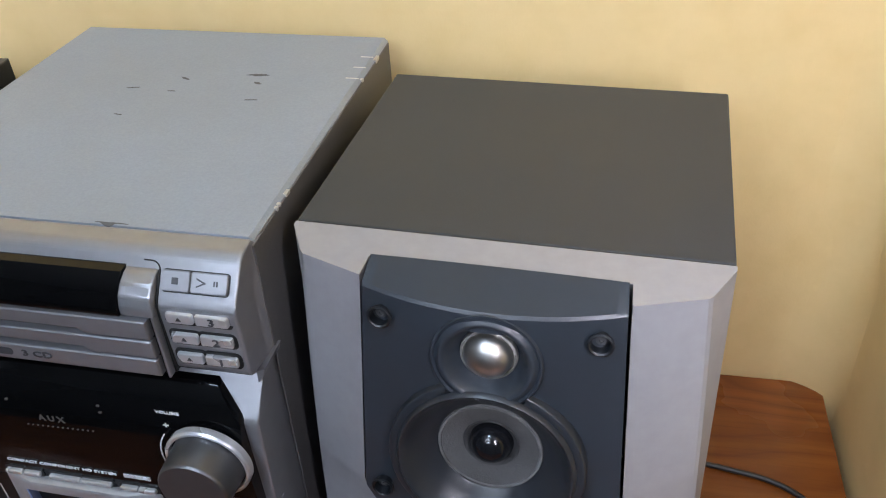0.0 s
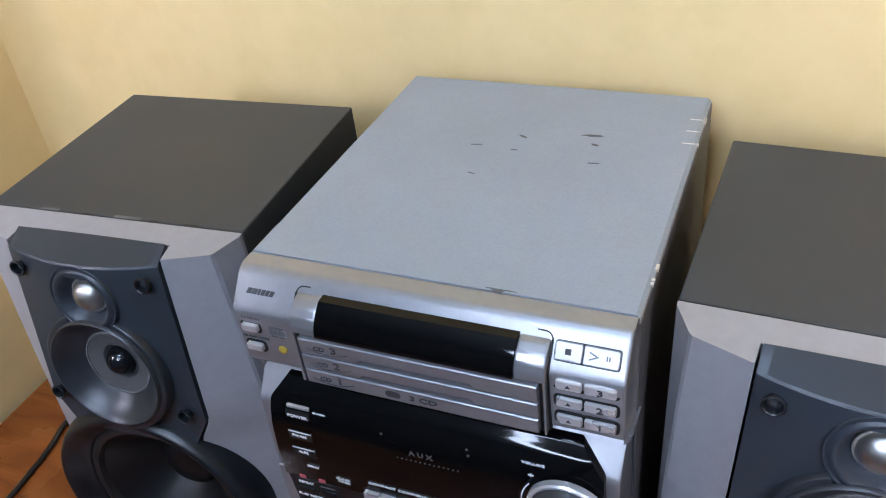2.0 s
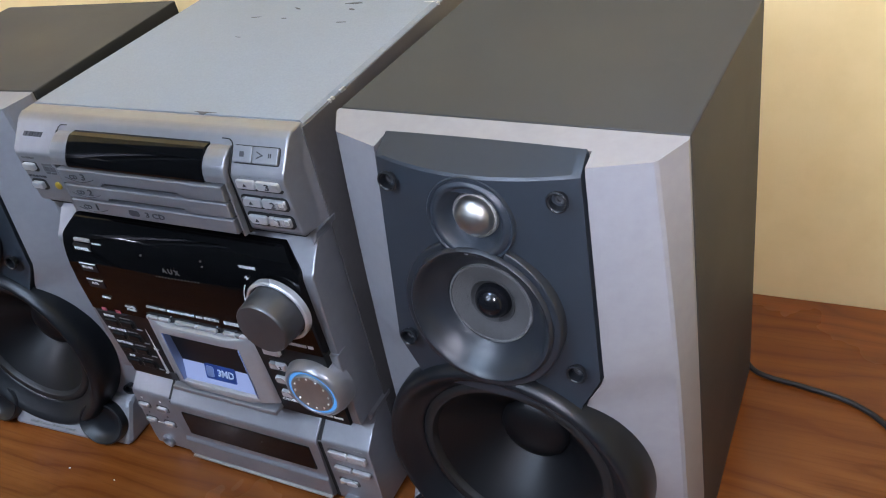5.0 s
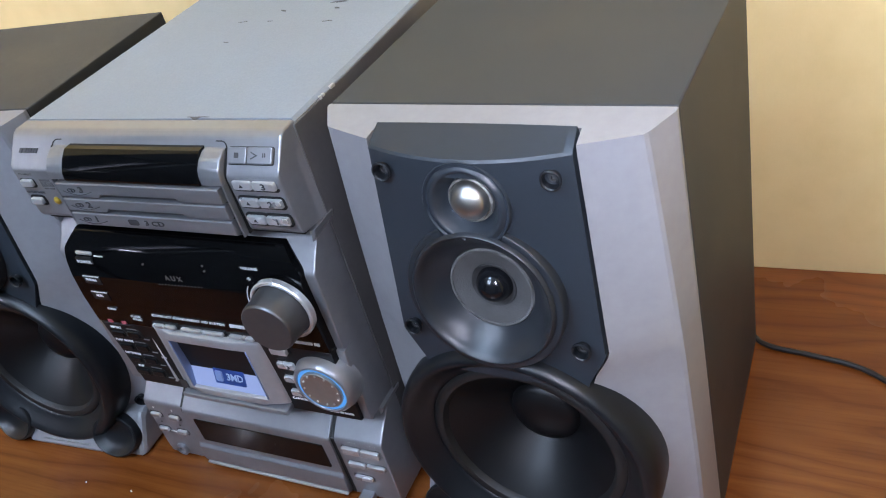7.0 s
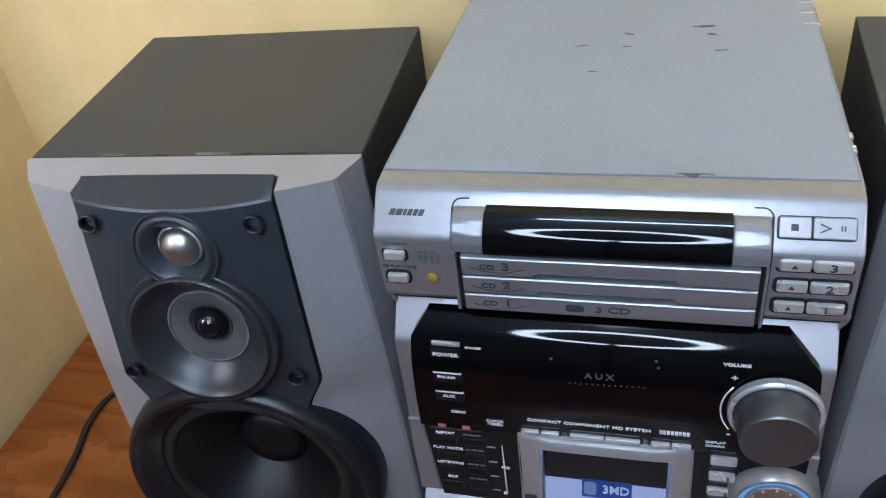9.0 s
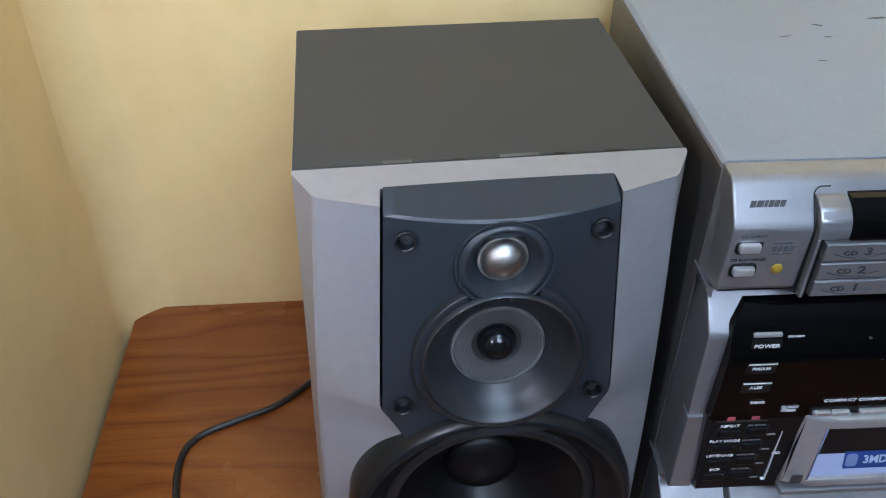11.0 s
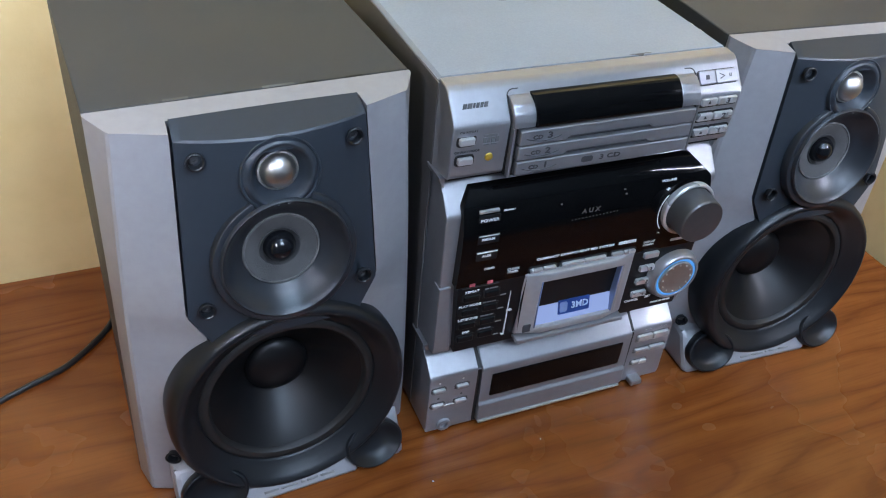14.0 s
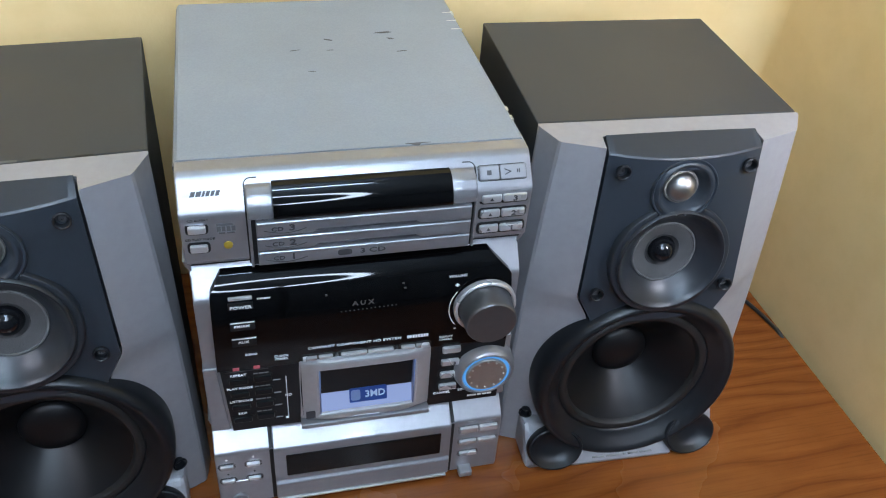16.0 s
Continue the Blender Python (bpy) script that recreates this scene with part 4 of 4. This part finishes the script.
# left key block
for k, text in enumerate(("REPEAT", "PLAY MODE", "LISTENING", "SKIP")):
    z = 0.1600 - 0.0153 * k
    y = bulge(z)
    button(keys, -0.1045 - 0.0002 * k, -0.0905, z - 0.0042, z + 0.0016, y, PANEL, 0.0022)
    write(keys, text, -0.0975, z + 0.0052, y - 0.0002, 0.0032)
    button(keys, -0.0862, -0.0728, z - 0.0036, z + 0.0030, y, PANEL, 0.0022)
    part("key_line", block(-0.0862, -0.0660, y - 0.0006, y + 0.001, z - 0.0050, z - 0.0043), PRINT_GREY, keys)
    bars(keys, -0.0860, -0.0735, z + 0.0050, y, 0.0016, PRINT_GREY, 3)
for x in (-0.0985, -0.0830):
    part("red_mark", block(x - 0.0024, x + 0.0024, bulge(0.172) - 0.0006, -0.012, 0.1712, 0.1740), PRINT_RED, rec, "small red printed mark")
    part("key_line", block(x - 0.0085, x + 0.0085, bulge(0.17) - 0.0004, -0.012, 0.1695, 0.1700), PRINT_DARK, rec)
yb = bulge(0.135)
part("bracket", merge(block(-0.0620, -0.0613, yb - 0.001, yb + 0.002, 0.1080, 0.1640), block(-0.0640, -0.0613, yb - 0.001, yb + 0.002, 0.1633, 0.1640), block(-0.0640, -0.0613, yb - 0.001, yb + 0.002, 0.1080, 0.1087)), PRINT, keys, "white printed bracket")
write(keys, "MD", -0.0606, 0.1360, yb - 0.0008, 0.0032)
# right keys and jog dial
for k, text in enumerate(("", "3", "2", "1")):
    z = 0.1675 - 0.0152 * k
    button(keys, 0.0632, 0.0782, z - 0.0030, z + 0.0030, bulge(z), CHROME, 0.0036)
    if text:
        write(keys, text, 0.0740, z, bulge(z) - 0.0037, 0.0042, PRINT_DARK)
write(keys, "CANCEL", 0.0665, 0.1130, bulge(0.113) - 0.0004, 0.0034)
write(keys, "SET", 0.0835, 0.1140, bulge(0.114) - 0.0004, 0.0034)
bars(keys, 0.0900, 0.1120, 0.1040, bulge(0.104), 0.0018, PRINT, 5)
bars(rec, 0.0880, 0.1120, 0.1790, bulge(0.179) - 0.0002, 0.0024, PRINT, 4)
jm = Matrix.Translation((0.1010, -0.0150, 0.1390))
part("jog_collar", lathe([(0.0265, -0.008), (0.0262, 0.0010), (0.0240, 0.0075), (0.0222, 0.0092), (0.0208, 0.0092), (0.0202, 0.0078)], jm, 64), SILVER, rec, "silver dial collar")
part("jog_light", lathe([(0.0203, 0.0075), (0.0198, 0.0086), (0.0186, 0.0086), (0.0174, 0.0075)], jm, 64), BLUE_GLOW, rec, "glowing blue ring")
jog = part("jog_dial", lathe([(0.0175, 0.0060), (0.0175, 0.0092), (0.0165, 0.0100), (0.0120, 0.0092), (0.0, 0.0082)], jm, 56), JOG, rec, "silver jog dial with a ring of dots")
for k in range(12):
    a = 2 * math.pi * k / 12
    part("dot", lathe([(0.0009, 0.0092), (0.0008, 0.0104), (0, 0.0107)], jm @ Matrix.Translation((0.0145 * math.sin(a), 0, 0.0145 * math.cos(a))), 10), BARE, jog)

# -- cassette deck --
SLOPE_DECK = Matrix.Translation((0, -0.0070, 0.0776)) @ pose(0, 0, 0, -48.5, 0, 0)
YD = -0.0145
cass = part("cassette_door", sweep([(-0.006, 0.0062), (-0.0185, 0.0062), (-0.0205, 0.0105), (-0.0200, 0.0265), (-0.0172, 0.0295), (-0.0178, 0.0690), (-0.0172, 0.0714), (-0.0034, 0.0836), (-0.0004, 0.0854), (0.005, 0.0862)], -0.0765, 0.0780, 0.0010), SILVER, deck, "silver cassette door", 25)
part("door_gap", prism(rounded(-0.0798, 0.0812, 0.0045, 0.0700, 0.001), YD - 0.0008, YD + 0.004), DARK, deck)
part("door_gap", prism([(-0.0798, -0.0098), (0.0812, -0.0098), (0.0812, 0.0098), (-0.0798, 0.0098)], -0.0006, 0.003, 0, SLOPE_DECK), DARK, deck)
part("cassette_window", prism(rounded(-0.0665, 0.0690, 0.0360, 0.0630, 0.001, 3), -0.0186, -0.0165, 0.0005), GLASS_BLACK, cass, "glossy black cassette window")
part("slot", block(-0.0755, 0.0760, -0.0212, -0.018, 0.0050, 0.0072, 0.0006), BARE, cass, "bright strip along the door's lower edge")
for x0, x1, z, on in ((0.0865, 0.1030, 0.0605, 1), (0.1042, 0.1212, 0.0605, 1), (0.0872, 0.1030, 0.0440, 0), (0.1042, 0.1212, 0.0440, 0), (0.0880, 0.1045, 0.0275, 0)):
    h = 0.0034 if on else 0.0022
    button(deck, x0, x1, z - h, z + h, YD + 0.0002, CHROME, 0.0036)
for x in (0.0940, 0.1110):
    bars(deck, x, x + 0.008, 0.0685, YD + 0.0002, 0.0018, PRINT, 3)
for x0 in (-0.1215, -0.0995):
    for z in (0.0555, 0.0365):
        button(deck, x0, x0 + 0.0112, z - 0.0022, z + 0.0022, YD + 0.0002, CHROME, 0.0036)
        part("indicator", lathe([(0.0011, 0), (0.0010, 0.0008), (0, 0.001)], Matrix.Translation((x0 + 0.0060, YD, z + 0.0085)), 10), PRINT if z > 0.05 else PRINT_DARK, deck)
part("key_line", block(-0.1100, -0.0960, YD - 0.0012, YD, 0.0338, 0.0346), BARE, deck)
jack = part("headphone_jack", lathe([(0.0068, 0), (0.0066, 0.0028), (0.0050, 0.0036), (0.0036, 0.0030), (0.0034, -0.006), (0, -0.006)], Matrix.Translation((-0.1080, YD - 0.0002, 0.0100)), 28), SILVER, deck, "round headphone socket")
part("pull_tab", prism(rounded(0.0880, 0.1005, 0.0032, 0.0098, 0.0015, 3), -0.0245, -0.012, 0.0015), SILVER, deck, "shiny silver pull tab")
for x in (-0.105, 0.105):
    for y in (0.03, 0.25):
        part("rubber_foot", lathe([(0, 0), (0.010, 0), (0.010, 0.006), (0, 0.006)], Matrix.Translation((x, y, 0.006)) @ pose(0, 0, 0, 90, 0, 0), 20), RUBBER, hifi)

# ---- cables ----
c = new("speaker_cable", mesh_of("speaker_cable", tube([(-0.36, 0.216, 0.030), (-0.372, 0.200, 0.008), (-0.387, 0.178, 0.0032), (-0.417, 0.146, 0.0030), (-0.450, 0.128, 0.0030), (-0.479, 0.111, 0.0030), (-0.490, 0.090, 0.0030), (-0.488, 0.058, 0.0030), (-0.478, 0.026, 0.0030), (-0.470, -0.02, 0.0030), (-0.462, -0.09, 0.0030)], 0.0028), CABLE))
tagged(c, "thin black cable curving over the desk from behind a loudspeaker", "cable")
c = new("speaker_cable", mesh_of("speaker_cable", tube([(0.345, 0.238, 0.030), (0.355, 0.236, 0.006), (0.370, 0.2285, 0.0030), (0.403, 0.2245, 0.0030), (0.437, 0.2190, 0.0030), (0.462, 0.2060, 0.0030), (0.478, 0.187, 0.0026), (0.4880, 0.160, 0.0026), (0.4925, 0.142, 0.0026), (0.4970, 0.124, 0.0010), (0.5010, 0.112, -0.012), (0.5015, 0.108, -0.045)], 0.0023), CABLE))
tagged(c, "thin black cable lying on the desk by the wall", "cable")
c = new("speaker_cable", mesh_of("speaker_cable", tube([(-0.150, 0.255, 0.020), (-0.146, 0.245, 0.060), (-0.140, 0.262, 0.110), (-0.136, 0.280, 0.135), (-0.120, 0.292, 0.150)], 0.0018), plain("red_cable", (0.35, 0.04, 0.03), 0.45)))
tagged(c, "thin red cable hanging behind the stereo", "cable")

# ---- crumbs ----
for x, y, r in ((-0.1306, -0.0708, 0.0009), (-0.1860, -0.0760, 0.0009), (-0.0206, -0.0538, 0.0008)):
    bm = bmesh.new()
    bmesh.ops.create_icosphere(bm, subdivisions=1, radius=r)
    rnd = random.Random(int(-x * 1e4))
    for v in bm.verts:
        v.co = v.co * (0.7 + 0.5 * rnd.random())
    low = min(v.co.z for v in bm.verts)
    bm.transform(Matrix.Translation((x, y, -low + 0.0001)))
    tagged(new("crumb", mesh_of("crumb", bm, PRINT)), "tiny white crumb lying on the polished desk", "crumb", "crumbs on the desk")
